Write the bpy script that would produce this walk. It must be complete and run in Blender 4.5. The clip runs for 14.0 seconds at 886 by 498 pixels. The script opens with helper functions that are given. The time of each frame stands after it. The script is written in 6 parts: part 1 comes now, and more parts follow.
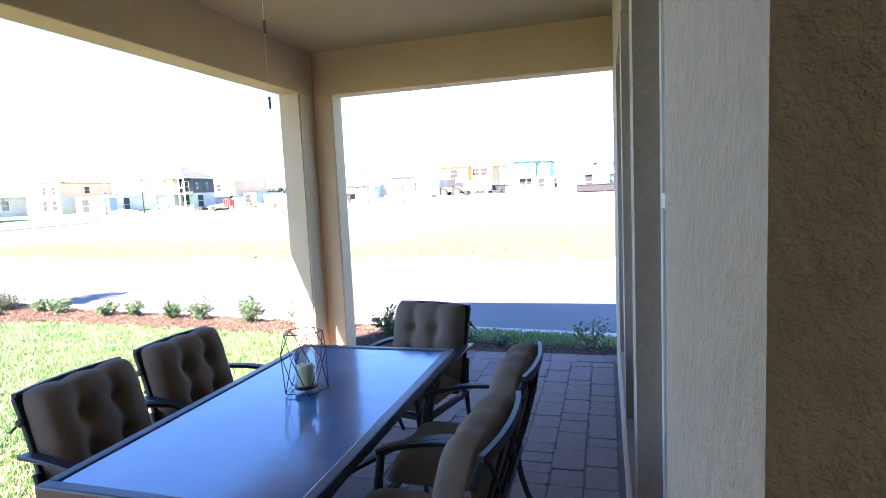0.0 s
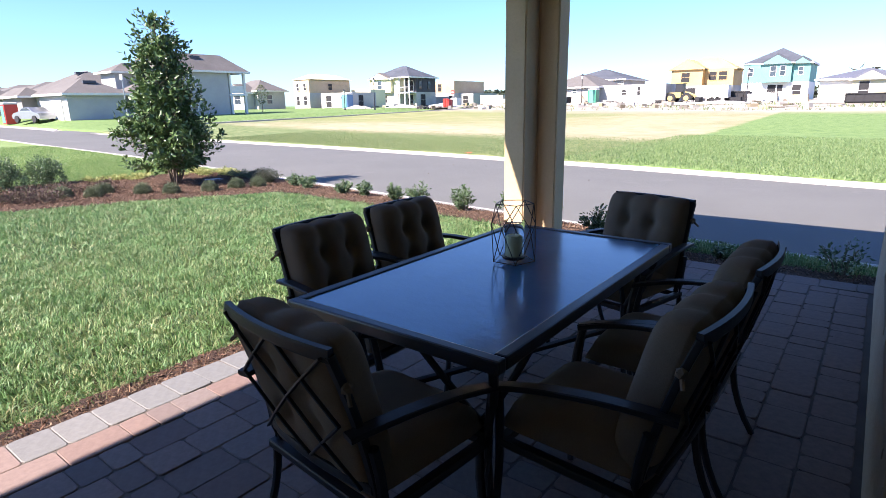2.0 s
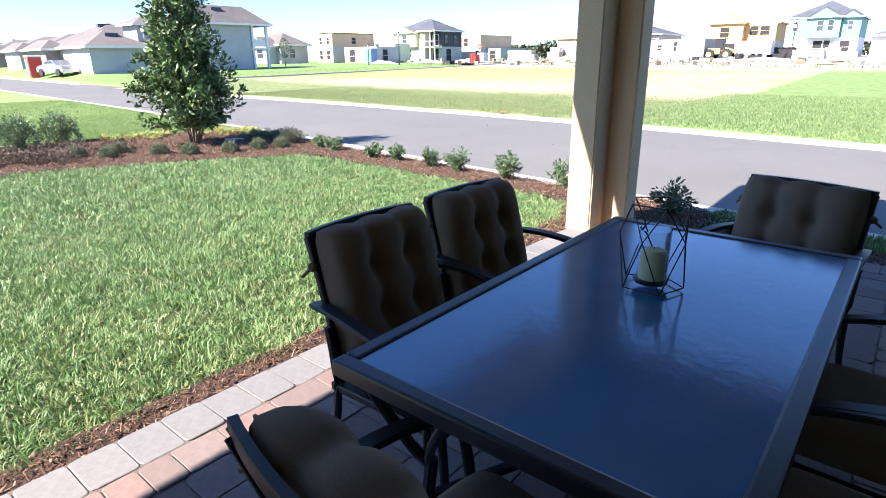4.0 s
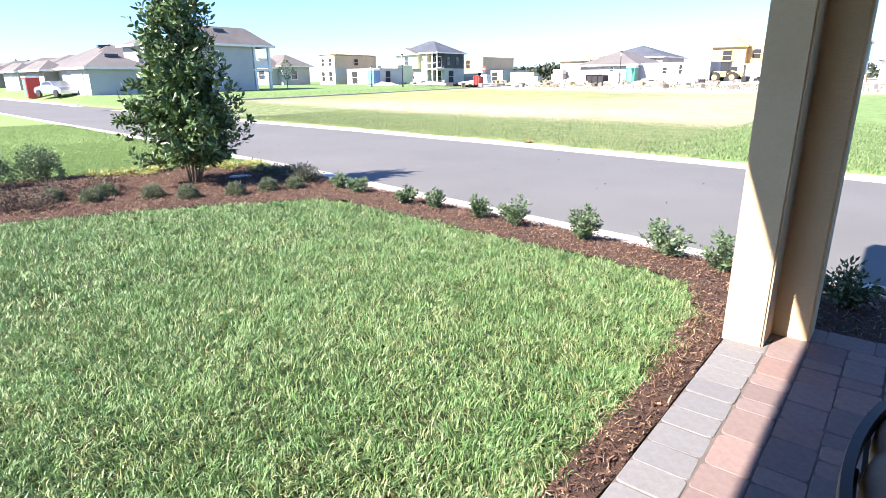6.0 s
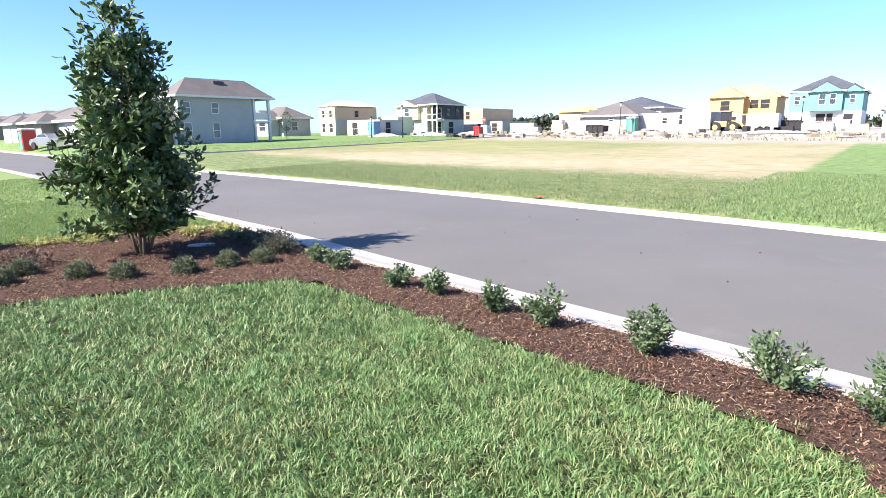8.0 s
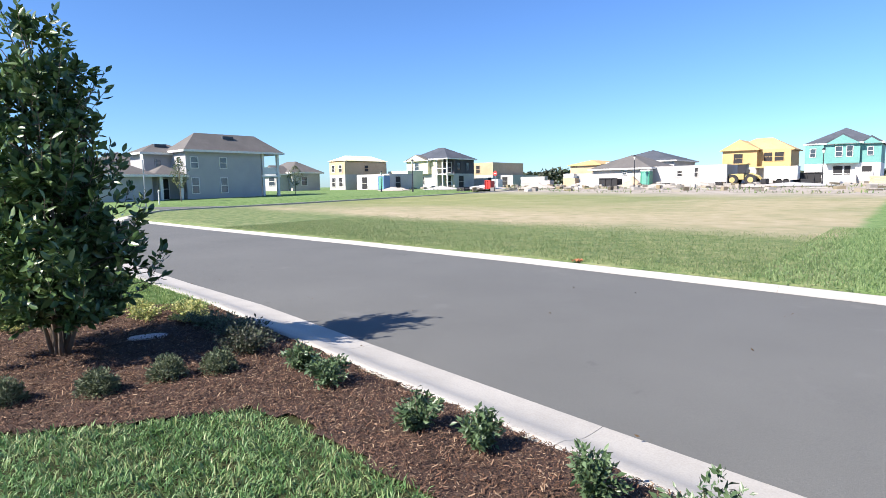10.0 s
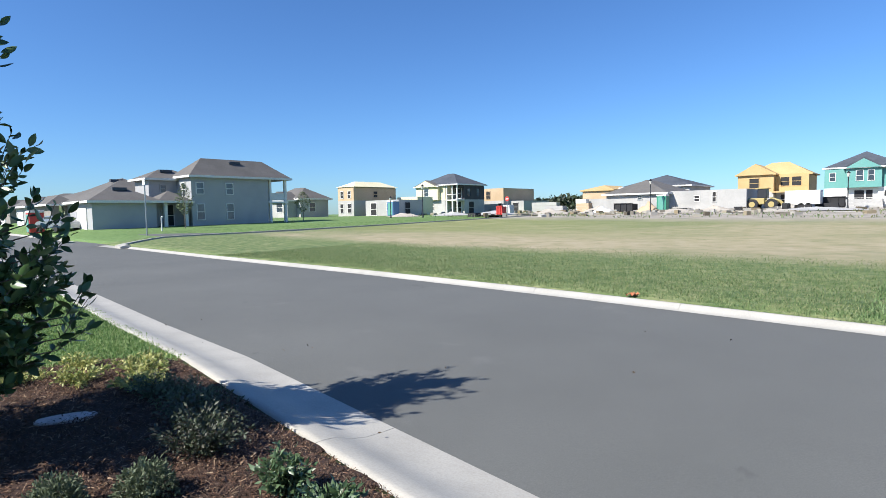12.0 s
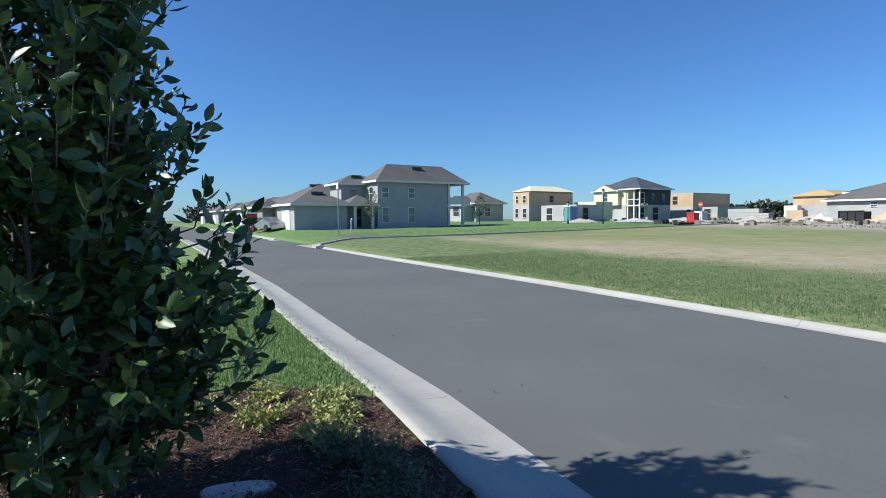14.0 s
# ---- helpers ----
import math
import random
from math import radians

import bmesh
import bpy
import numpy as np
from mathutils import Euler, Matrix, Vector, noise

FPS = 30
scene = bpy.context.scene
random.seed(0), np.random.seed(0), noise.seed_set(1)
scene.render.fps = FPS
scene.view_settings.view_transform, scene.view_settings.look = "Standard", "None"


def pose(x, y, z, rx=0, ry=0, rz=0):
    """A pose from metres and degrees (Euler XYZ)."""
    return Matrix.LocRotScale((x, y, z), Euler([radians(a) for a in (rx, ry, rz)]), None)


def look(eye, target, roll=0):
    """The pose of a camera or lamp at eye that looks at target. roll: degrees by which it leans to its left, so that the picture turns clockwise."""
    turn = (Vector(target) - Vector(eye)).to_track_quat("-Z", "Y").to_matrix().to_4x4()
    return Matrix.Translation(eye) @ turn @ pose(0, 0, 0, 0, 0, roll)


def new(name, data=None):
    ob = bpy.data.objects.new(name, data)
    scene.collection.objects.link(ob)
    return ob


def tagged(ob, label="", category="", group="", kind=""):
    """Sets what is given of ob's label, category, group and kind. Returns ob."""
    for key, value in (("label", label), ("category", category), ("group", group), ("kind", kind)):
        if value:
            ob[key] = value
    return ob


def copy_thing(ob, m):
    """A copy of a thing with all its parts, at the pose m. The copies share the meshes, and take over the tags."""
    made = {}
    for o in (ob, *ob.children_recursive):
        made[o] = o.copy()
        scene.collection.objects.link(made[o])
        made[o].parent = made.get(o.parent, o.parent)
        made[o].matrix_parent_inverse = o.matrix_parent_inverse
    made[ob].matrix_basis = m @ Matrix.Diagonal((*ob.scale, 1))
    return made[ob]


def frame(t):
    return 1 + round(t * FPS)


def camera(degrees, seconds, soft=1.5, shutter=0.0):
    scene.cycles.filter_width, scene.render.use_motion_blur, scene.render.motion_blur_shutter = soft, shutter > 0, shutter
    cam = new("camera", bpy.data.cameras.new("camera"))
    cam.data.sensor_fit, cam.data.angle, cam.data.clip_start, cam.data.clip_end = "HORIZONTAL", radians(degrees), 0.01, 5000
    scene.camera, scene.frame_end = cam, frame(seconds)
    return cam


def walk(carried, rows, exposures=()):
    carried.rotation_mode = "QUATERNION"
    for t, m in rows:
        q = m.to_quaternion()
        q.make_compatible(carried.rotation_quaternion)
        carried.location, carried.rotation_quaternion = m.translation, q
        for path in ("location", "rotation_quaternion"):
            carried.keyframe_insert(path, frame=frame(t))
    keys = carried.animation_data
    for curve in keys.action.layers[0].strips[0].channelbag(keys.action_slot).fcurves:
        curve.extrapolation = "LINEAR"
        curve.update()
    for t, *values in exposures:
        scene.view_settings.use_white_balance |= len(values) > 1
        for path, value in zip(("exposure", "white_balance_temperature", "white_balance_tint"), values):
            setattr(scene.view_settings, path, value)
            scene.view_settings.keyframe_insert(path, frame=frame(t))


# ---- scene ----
cam = camera(76.3, 14.0, 0.8)
PATH = [
    (0, (0.784, -0.209, 1.588), (0.227, 1.701, 1.389), -2.7),
    (0.5, (0.741, -0.247, 1.565), (-0.101, 1.554, 1.355), -1.3),
    (1, (0.704, -0.217, 1.5), (-0.312, 1.48, 1.199), -1.4),
    (1.5, (0.705, -0.211, 1.457), (-0.401, 1.403, 1.047), -1.0),
    (2, (0.73, -0.187, 1.434), (-0.447, 1.35, 0.935), -1.0),
    (4.5, (-0.318, 0.45, 1.417), (-1.53, 1.905, 0.777), -0.7),
    (5, (-0.703, 0.623, 1.434), (-1.913, 2.08, 0.792), -0.6),
    (5.5, (-1.102, 0.882, 1.477), (-2.316, 2.343, 0.85), -0.6),
    (6, (-1.497, 1.115, 1.531), (-2.718, 2.592, 0.958), -0.5),
    (6.5, (-1.82, 1.454, 1.544), (-3.048, 2.947, 1.033), -0.5),
    (7, (-2.073, 1.77, 1.57), (-3.308, 3.27, 1.099), -0.6),
    (7.5, (-2.308, 2.132, 1.585), (-3.546, 3.64, 1.146), -0.7),
    (8, (-2.666, 2.499, 1.534), (-3.913, 4.008, 1.125), -0.7),
    (8.5, (-3.098, 2.876, 1.518), (-4.354, 4.387, 1.142), -0.8),
    (9, (-3.475, 3.28, 1.546), (-4.743, 4.792, 1.222), -0.9),
    (11.5, (-5.51, 5.078, 1.429), (-6.819, 6.584, 1.292), -1.0),
    (12, (-5.852, 5.347, 1.401), (-7.166, 6.849, 1.271), -1.1),
    (12.5, (-6.189, 5.616, 1.393), (-7.519, 7.105, 1.269), -1.0),
    (13, (-6.545, 5.805, 1.392), (-7.975, 7.199, 1.279), -0.9),
    (13.5, (-6.92, 5.908, 1.375), (-8.478, 7.156, 1.268), -0.6),
    (14, (-7.53, 5.955, 1.405), (-9.229, 7.004, 1.300), -0.3),
]
EXPOSURES = [(0.0, 3.4, 6900, 26), (0.5, 2.2, 6950, 27), (1.0, 1.93, 6850, 25), (1.5, 1.85, 6800, 23), (2.0, 1.70, 6800, 23), (4.5, 2.05, 6800, 20), (5.5, 2.0, 6750, 20),
             (6.5, 1.88, 6800, 21), (7.5, 1.65, 6800, 21), (9.0, 1.3, 6750, 18), (11.5, 0.78, 6500, 10), (12.5, 0.62, 6350, 9), (14.0, 0.40, 6150, 7)]
walk(cam, [(t, look(*p)) for t, *p in PATH], EXPOSURES)

# ---- light ----
SUN_DIR = Vector((0.38, 1.09, -1.0)).normalized()      # the way the sunlight travels
sun_data = bpy.data.lights.new("sun", "SUN")
sun_data.energy, sun_data.angle, sun_data.color = 5.0, radians(0.55), (1.0, 0.95, 0.87)
sun = new("sun", sun_data)
sun.matrix_world = Matrix.Translation((-20, -40, 40)) @ SUN_DIR.to_track_quat("-Z", "Y").to_matrix().to_4x4()
world = bpy.data.worlds.new("sky")
scene.world = world
world.use_nodes = True
wn = world.node_tree
sky = wn.nodes.new("ShaderNodeTexSky")
sky.sky_type, sky.sun_disc = "NISHITA", False
sky.sun_elevation = math.asin(-SUN_DIR.z)
sky.sun_rotation = math.atan2(-SUN_DIR.x, -SUN_DIR.y)
sky.air_density, sky.dust_density, sky.ozone_density = 1.0, 0.25, 3.5
bg = wn.nodes["Background"]
bg.inputs["Strength"].default_value = 0.074
tint = wn.nodes.new("ShaderNodeMix")
tint.data_type, tint.blend_type = "RGBA", "MULTIPLY"
tint.inputs["Factor"].default_value = 1.0
tint.inputs["B"].default_value = (0.63, 0.94, 1.33, 1)      # clear, deep blue winter sky
wn.links.new(sky.outputs["Color"], tint.inputs["A"])
wn.links.new(tint.outputs["Result"], bg.inputs["Color"])


# ---- materials ----
def mat_base(name, rough=0.8, metal=0.0, spec=0.5):
    m = bpy.data.materials.new(name)
    m.use_nodes = True
    b = m.node_tree.nodes["Principled BSDF"]
    b.inputs["Roughness"].default_value = rough
    b.inputs["Metallic"].default_value = metal
    b.inputs["Specular IOR Level"].default_value = spec
    return m, m.node_tree, b


def coords(nt, kind="Object"):
    return nt.nodes.new("ShaderNodeTexCoord").outputs[kind]


def noise_tex(nt, vec, scale, detail=4, rough=0.6, w=1.0):
    n = nt.nodes.new("ShaderNodeTexNoise")
    n.inputs["Scale"].default_value = scale
    n.inputs["Detail"].default_value = detail
    n.inputs["Roughness"].default_value = rough
    n.inputs["Distortion"].default_value = w - 1.0
    nt.links.new(vec, n.inputs["Vector"])
    return n.outputs["Fac"]


def ramp(nt, fac, stops):
    r = nt.nodes.new("ShaderNodeValToRGB")
    els = r.color_ramp.elements
    while len(els) < len(stops):
        els.new(0.5)
    for e, (p, c) in zip(els, stops):
        e.position = p
        e.color = (*c, 1)
    nt.links.new(fac, r.inputs["Fac"])
    return r.outputs["Color"]


def mix(nt, fac, a, b, mode="MIX"):
    n = nt.nodes.new("ShaderNodeMix")
    n.data_type, n.blend_type = "RGBA", mode
    for sock, v in ((n.inputs["Factor"], fac), (n.inputs["A"], a), (n.inputs["B"], b)):
        if isinstance(v, (int, float)):
            sock.default_value = v
        elif isinstance(v, tuple):
            sock.default_value = (*v, 1)
        else:
            nt.links.new(v, sock)
    return n.outputs["Result"]


def bump(nt, b, height, strength=0.3, distance=0.01):
    n = nt.nodes.new("ShaderNodeBump")
    n.inputs["Strength"].default_value = strength
    n.inputs["Distance"].default_value = distance
    nt.links.new(height, n.inputs["Height"])
    nt.links.new(n.outputs["Normal"], b.inputs["Normal"])


def surface(name, c1, c2, scale=3.0, grain=60.0, rough=0.85, bump_s=0.3, bump_d=0.005, metal=0.0, spec=0.4, kind="Object", grain_mix=0.25):
    """A two-scale surface: broad colour change, fine grain and relief."""
    m, nt, b = mat_base(name, rough, metal, spec)
    v = coords(nt, kind)
    broad = ramp(nt, noise_tex(nt, v, scale, 5), [(0.3, c1), (0.7, c2)])
    fine = noise_tex(nt, v, grain, 4, 0.7)
    dark = tuple(x * 0.6 for x in c1)
    col = mix(nt, ramp(nt, fine, [(0.35, (grain_mix,) * 3), (0.6, (0, 0, 0))]), broad, dark)
    nt.links.new(col, b.inputs["Base Color"])
    bump(nt, b, fine, bump_s, bump_d)
    return m


def random_tint(name, cols, rough=0.8, grain=40.0, spec=0.3, island=False, bump_s=0.25, bump_d=0.004, translucent=0.0, patch=0.0):
    """Colour picked for each object (or each island) out of a ramp, with grain."""
    m, nt, b = mat_base(name, rough, 0, spec)
    if island:
        fac = nt.nodes.new("ShaderNodeNewGeometry").outputs["Random Per Island"]
    else:
        fac = nt.nodes.new("ShaderNodeObjectInfo").outputs["Random"]
    n = len(cols)
    col = ramp(nt, fac, [(i / max(1, n - 1), c) for i, c in enumerate(cols)])
    v = coords(nt)
    if patch:
        wide = noise_tex(nt, v, patch, 3, 0.5)
        col = mix(nt, ramp(nt, wide, [(0.38, (0.0,) * 3), (0.68, (0.65,) * 3)]), col, tuple(x * 1.0 for x in cols[-1]))
        col = mix(nt, ramp(nt, noise_tex(nt, v, patch * 2.7, 4, 0.6), [(0.54, (0.0,) * 3), (0.76, (0.42,) * 3)]), col, (0.33, 0.37, 0.19))
        col = mix(nt, 1.0, col, ramp(nt, noise_tex(nt, v, patch * 0.4, 4, 0.6), [(0.32, (0.74, 0.80, 0.74)), (0.60, (1.0, 1.0, 1.0))]), "MULTIPLY")
    if grain:
        fine = noise_tex(nt, v, grain, 4, 0.7)
        col = mix(nt, ramp(nt, fine, [(0.3, (0.35,) * 3), (0.62, (0, 0, 0))]), col, tuple(x * 0.5 for x in cols[0]))
        bump(nt, b, fine, bump_s, bump_d)
    nt.links.new(col, b.inputs["Base Color"])
    if translucent:
        t = nt.nodes.new("ShaderNodeBsdfTranslucent")
        nt.links.new(col, t.inputs["Color"])
        s = nt.nodes.new("ShaderNodeMixShader")
        s.inputs["Fac"].default_value = translucent
        out = nt.nodes["Material Output"]
        nt.links.new(b.outputs["BSDF"], s.inputs[1])
        nt.links.new(t.outputs["BSDF"], s.inputs[2])
        nt.links.new(s.outputs["Shader"], out.inputs["Surface"])
    return m


STUCCO = surface("stucco_tan", (0.53, 0.385, 0.23), (0.59, 0.44, 0.275), 1.2, 48, 0.92, 0.5, 0.010, grain_mix=0.14)
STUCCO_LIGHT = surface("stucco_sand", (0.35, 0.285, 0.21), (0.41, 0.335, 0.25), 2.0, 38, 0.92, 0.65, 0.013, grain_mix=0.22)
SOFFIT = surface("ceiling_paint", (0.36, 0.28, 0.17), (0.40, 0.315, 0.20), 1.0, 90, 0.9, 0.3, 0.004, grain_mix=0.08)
SHINGLE = surface("shingle_grey", (0.115, 0.108, 0.10), (0.155, 0.145, 0.135), 0.6, 8, 0.95, 0.5, 0.03)
SHINGLE_DARK = surface("shingle_dark", (0.055, 0.065, 0.08), (0.09, 0.10, 0.12), 0.6, 8, 0.95, 0.5, 0.03)
SHINGLE_BLUE = surface("roof_underlay_blue", (0.09, 0.10, 0.13), (0.12, 0.13, 0.17), 0.6, 8, 0.9, 0.3, 0.02)
def asphalt_material():
    """Rolled asphalt: aggregate grain, broad paler and darker lanes, small oil and tyre stains."""
    m, nt, b = mat_base("asphalt", 0.88, 0, 0.3)
    v = coords(nt)
    col = ramp(nt, noise_tex(nt, v, 0.35, 5), [(0.3, (0.118, 0.121, 0.113)), (0.7, (0.144, 0.147, 0.137))])
    col = mix(nt, ramp(nt, noise_tex(nt, v, 95, 4, 0.7), [(0.35, (0.4,) * 3), (0.6, (0, 0, 0))]), col, (0.07, 0.07, 0.072))
    col = mix(nt, ramp(nt, noise_tex(nt, v, 160, 2, 0.5), [(0.66, (0, 0, 0)), (0.74, (0.5,) * 3)]), col, (0.24, 0.235, 0.225))
    col = mix(nt, ramp(nt, noise_tex(nt, v, 1.1, 6, 0.62), [(0.62, (0, 0, 0)), (0.72, (0.35,) * 3)]), col, (0.175, 0.172, 0.168))
    col = mix(nt, ramp(nt, noise_tex(nt, v, 1.7, 4, 0.5, 1.6), [(0.715, (0, 0, 0)), (0.75, (0.4,) * 3)]), col, (0.06, 0.06, 0.06))
    nt.links.new(col, b.inputs["Base Color"])
    bump(nt, b, noise_tex(nt, v, 110, 4, 0.7), 0.4, 0.006)
    return m


ASPHALT = asphalt_material()
CONCRETE = surface("kerb_concrete", (0.36, 0.345, 0.31), (0.455, 0.435, 0.39), 1.6, 60, 0.9, 0.35, 0.004, grain_mix=0.3)
PAVER = random_tint("paver_clay", [(0.180, 0.127, 0.113), (0.225, 0.158, 0.136), (0.165, 0.133, 0.124), (0.252, 0.180, 0.156), (0.190, 0.158, 0.147)], 0.85, 28)
PAVER_GREY = random_tint("paver_grey", [(0.158, 0.163, 0.164), (0.188, 0.192, 0.190), (0.172, 0.176, 0.174), (0.204, 0.203, 0.197)], 0.85, 28)
SAND = surface("joint_sand", (0.10, 0.085, 0.075), (0.15, 0.125, 0.105), 4, 120, 0.95)
def lawn_soil():
    """Dark thatch under the thick lawn, short pale turf on the neighbour's plot."""
    m, nt, b = mat_base("lawn_soil", 0.95, 0, 0.2)
    v = coords(nt)
    sep = nt.nodes.new("ShaderNodeSeparateXYZ")
    nt.links.new(v, sep.inputs[0])
    r = nt.nodes.new("ShaderNodeMapRange")
    r.inputs["From Min"].default_value, r.inputs["From Max"].default_value = -11.6, -12.2
    nt.links.new(sep.outputs["X"], r.inputs["Value"])
    fine = noise_tex(nt, v, 45, 5, 0.7)
    thatch = ramp(nt, fine, [(0.3, (0.022, 0.032, 0.010)), (0.7, (0.058, 0.062, 0.026))])
    turf = ramp(nt, noise_tex(nt, v, 14, 7, 0.75), [(0.3, (0.11, 0.175, 0.06)), (0.5, (0.17, 0.245, 0.085)), (0.7, (0.25, 0.31, 0.13))])
    nt.links.new(mix(nt, r.outputs["Result"], thatch, turf), b.inputs["Base Color"])
    bump(nt, b, fine, 0.6, 0.02)
    return m


SOIL = lawn_soil()
MULCH_BASE = surface("mulch_bed", (0.040, 0.023, 0.016), (0.090, 0.051, 0.035), 5, 50, 0.95, 1.0, 0.02)
MULCH_CHIP = random_tint("mulch_chip", [(0.042, 0.022, 0.015), (0.110, 0.058, 0.038), (0.176, 0.103, 0.068), (0.058, 0.033, 0.022), (0.132, 0.070, 0.042), (0.32, 0.230, 0.155), (0.048, 0.030, 0.020), (0.106, 0.068, 0.047)], 0.9, 0, island=True)
GRASS = random_tint("lawn_blade", [(0.031, 0.090, 0.026), (0.108, 0.235, 0.078), (0.221, 0.360, 0.143), (0.052, 0.150, 0.046), (0.299, 0.290, 0.143), (0.391, 0.460, 0.221), (0.144, 0.285, 0.101)], 0.5, 0, 0.4, island=True, translucent=0.18, patch=2.4)
SOD = random_tint("sod_blade", [(0.09, 0.155, 0.055), (0.14, 0.22, 0.085), (0.19, 0.27, 0.115), (0.25, 0.31, 0.15)], 0.6, 0, 0.25, island=True, translucent=0.25)
TURF = random_tint("turf_blade", [(0.10, 0.19, 0.055), (0.16, 0.26, 0.08), (0.23, 0.33, 0.12), (0.30, 0.36, 0.16)], 0.6, 0, 0.25, island=True, translucent=0.25)
VERGE = random_tint("verge_blade", [(0.075, 0.13, 0.045), (0.135, 0.195, 0.075), (0.19, 0.245, 0.105), (0.29, 0.295, 0.155)], 0.6, 0, 0.25, island=True, translucent=0.25)


def ground_material():
    """Open field: turf, dry tan turf and bare sandy soil, laid out by place."""
    m, nt, b = mat_base("field_ground", 0.95, 0, 0.2)
    v = coords(nt)
    sep = nt.nodes.new("ShaderNodeSeparateXYZ")
    nt.links.new(v, sep.inputs[0])
    fine = noise_tex(nt, v, 2.5, 8, 0.7)
    turf = ramp(nt, fine, [(0.35, (0.085, 0.135, 0.05)), (0.5, (0.145, 0.19, 0.078)), (0.66, (0.245, 0.255, 0.13))])
    lush = ramp(nt, fine, [(0.35, (0.095, 0.17, 0.055)), (0.65, (0.185, 0.27, 0.10))])
    dry = ramp(nt, noise_tex(nt, v, 0.9, 7, 0.65), [(0.28, (0.23, 0.225, 0.115)), (0.46, (0.33, 0.29, 0.18)), (0.70, (0.42, 0.35, 0.245))])
    bare = ramp(nt, noise_tex(nt, v, 0.5, 7, 0.7), [(0.28, (0.15, 0.16, 0.11)), (0.42, (0.30, 0.27, 0.225)), (0.6, (0.39, 0.35, 0.30))])

    def band(sock, lo, hi, wob=6.0, scale=0.12):
        w = nt.nodes.new("ShaderNodeMath")
        w.operation = "MULTIPLY_ADD"
        nt.links.new(noise_tex(nt, v, scale, 5, 0.6), w.inputs[0])
        w.inputs[1].default_value = wob
        nt.links.new(sock, w.inputs[2])
        r = nt.nodes.new("ShaderNodeMapRange")
        r.inputs["From Min"].default_value, r.inputs["From Max"].default_value = lo + wob / 2, hi + wob / 2
        nt.links.new(w.outputs[0], r.inputs["Value"])
        return r.outputs["Result"]

    # distance beyond the far kerb: roughly y + 0.07 x
    lin = nt.nodes.new("ShaderNodeMath")
    lin.operation = "MULTIPLY_ADD"
    nt.links.new(sep.outputs["X"], lin.inputs[0])
    lin.inputs[1].default_value = 0.085
    nt.links.new(sep.outputs["Y"], lin.inputs[2])
    beyond = lin.outputs[0]
    col = mix(nt, band(beyond, 21.6, 24.0, 4.0), turf, dry)
    # patchy greener streak farther out
    col = mix(nt, ramp(nt, noise_tex(nt, v, 0.05, 4, 0.6), [(0.45, (0, 0, 0)), (0.60, (0.75,) * 3)]), col, turf)
    # a green belt before the building plots
    belt = nt.nodes.new("ShaderNodeMath")
    belt.operation = "MULTIPLY"
    nt.links.new(band(beyond, 28.0, 33.0, 9.0, 0.06), belt.inputs[0])
    easing = nt.nodes.new("ShaderNodeMapRange")
    easing.inputs["From Min"].default_value, easing.inputs["From Max"].default_value = -34.0, -14.0
    easing.inputs["To Min"].default_value, easing.inputs["To Max"].default_value = 0.85, 0.15
    nt.links.new(sep.outputs["X"], easing.inputs["Value"])
    nt.links.new(easing.outputs["Result"], belt.inputs[1])
    col = mix(nt, belt.outputs[0], col, ramp(nt, noise_tex(nt, v, 0.35, 6, 0.65), [(0.3, (0.15, 0.185, 0.065)), (0.55, (0.22, 0.24, 0.095)), (0.75, (0.33, 0.30, 0.17))]))
    far = band(beyond, 50.0, 58.0, 8.0)
    col = mix(nt, far, col, bare)
    # edge of the fresh sod: straight out from the street, with a slant near the kerb
    near = nt.nodes.new("ShaderNodeMath")
    near.operation = "MINIMUM"
    nt.links.new(sep.outputs["Y"], near.inputs[0])
    near.inputs[1].default_value = 22.6
    slant = nt.nodes.new("ShaderNodeMath")
    slant.operation = "MULTIPLY_ADD"
    nt.links.new(near.outputs[0], slant.inputs[0])
    slant.inputs[1].default_value = 0.13
    nt.links.new(sep.outputs["X"], slant.inputs[2])
    right = band(slant.outputs[0], -6.2 + 22.6 * 0.13, -5.8 + 22.6 * 0.13, 0.9, 0.5)
    near_lush = nt.nodes.new("ShaderNodeMath")
    near_lush.operation = "MULTIPLY"
    nt.links.new(right, near_lush.inputs[0])
    inv = nt.nodes.new("ShaderNodeMath")
    inv.operation = "SUBTRACT"
    inv.inputs[0].default_value = 1.0
    nt.links.new(far, inv.inputs[1])
    nt.links.new(inv.outputs[0], near_lush.inputs[1])
    col = mix(nt, near_lush.outputs[0], col, lush)
    west = band(sep.outputs["X"], -46.0, -44.0, 1.0)
    inv2 = nt.nodes.new("ShaderNodeMath")
    inv2.operation = "SUBTRACT"
    inv2.inputs[0].default_value = 1.0
    nt.links.new(west, inv2.inputs[1])
    col = mix(nt, inv2.outputs[0], col, lush)
    # nothing but turf on this side of the road
    col = mix(nt, band(beyond, 13.0, 14.0, 0.0), turf, col)
    nt.links.new(col, b.inputs["Base Color"])
    bump(nt, b, noise_tex(nt, v, 12, 6, 0.7), 0.6, 0.08)
    return m


FIELD = ground_material()


def plain(name, c, rough=0.6, metal=0.0, spec=0.5, var=0.12, grain=30.0):
    return surface(name, c, tuple(min(1, x * (1 + var)) for x in c), 2.5, grain, rough, 0.1, 0.002, metal, spec, grain_mix=0.08)


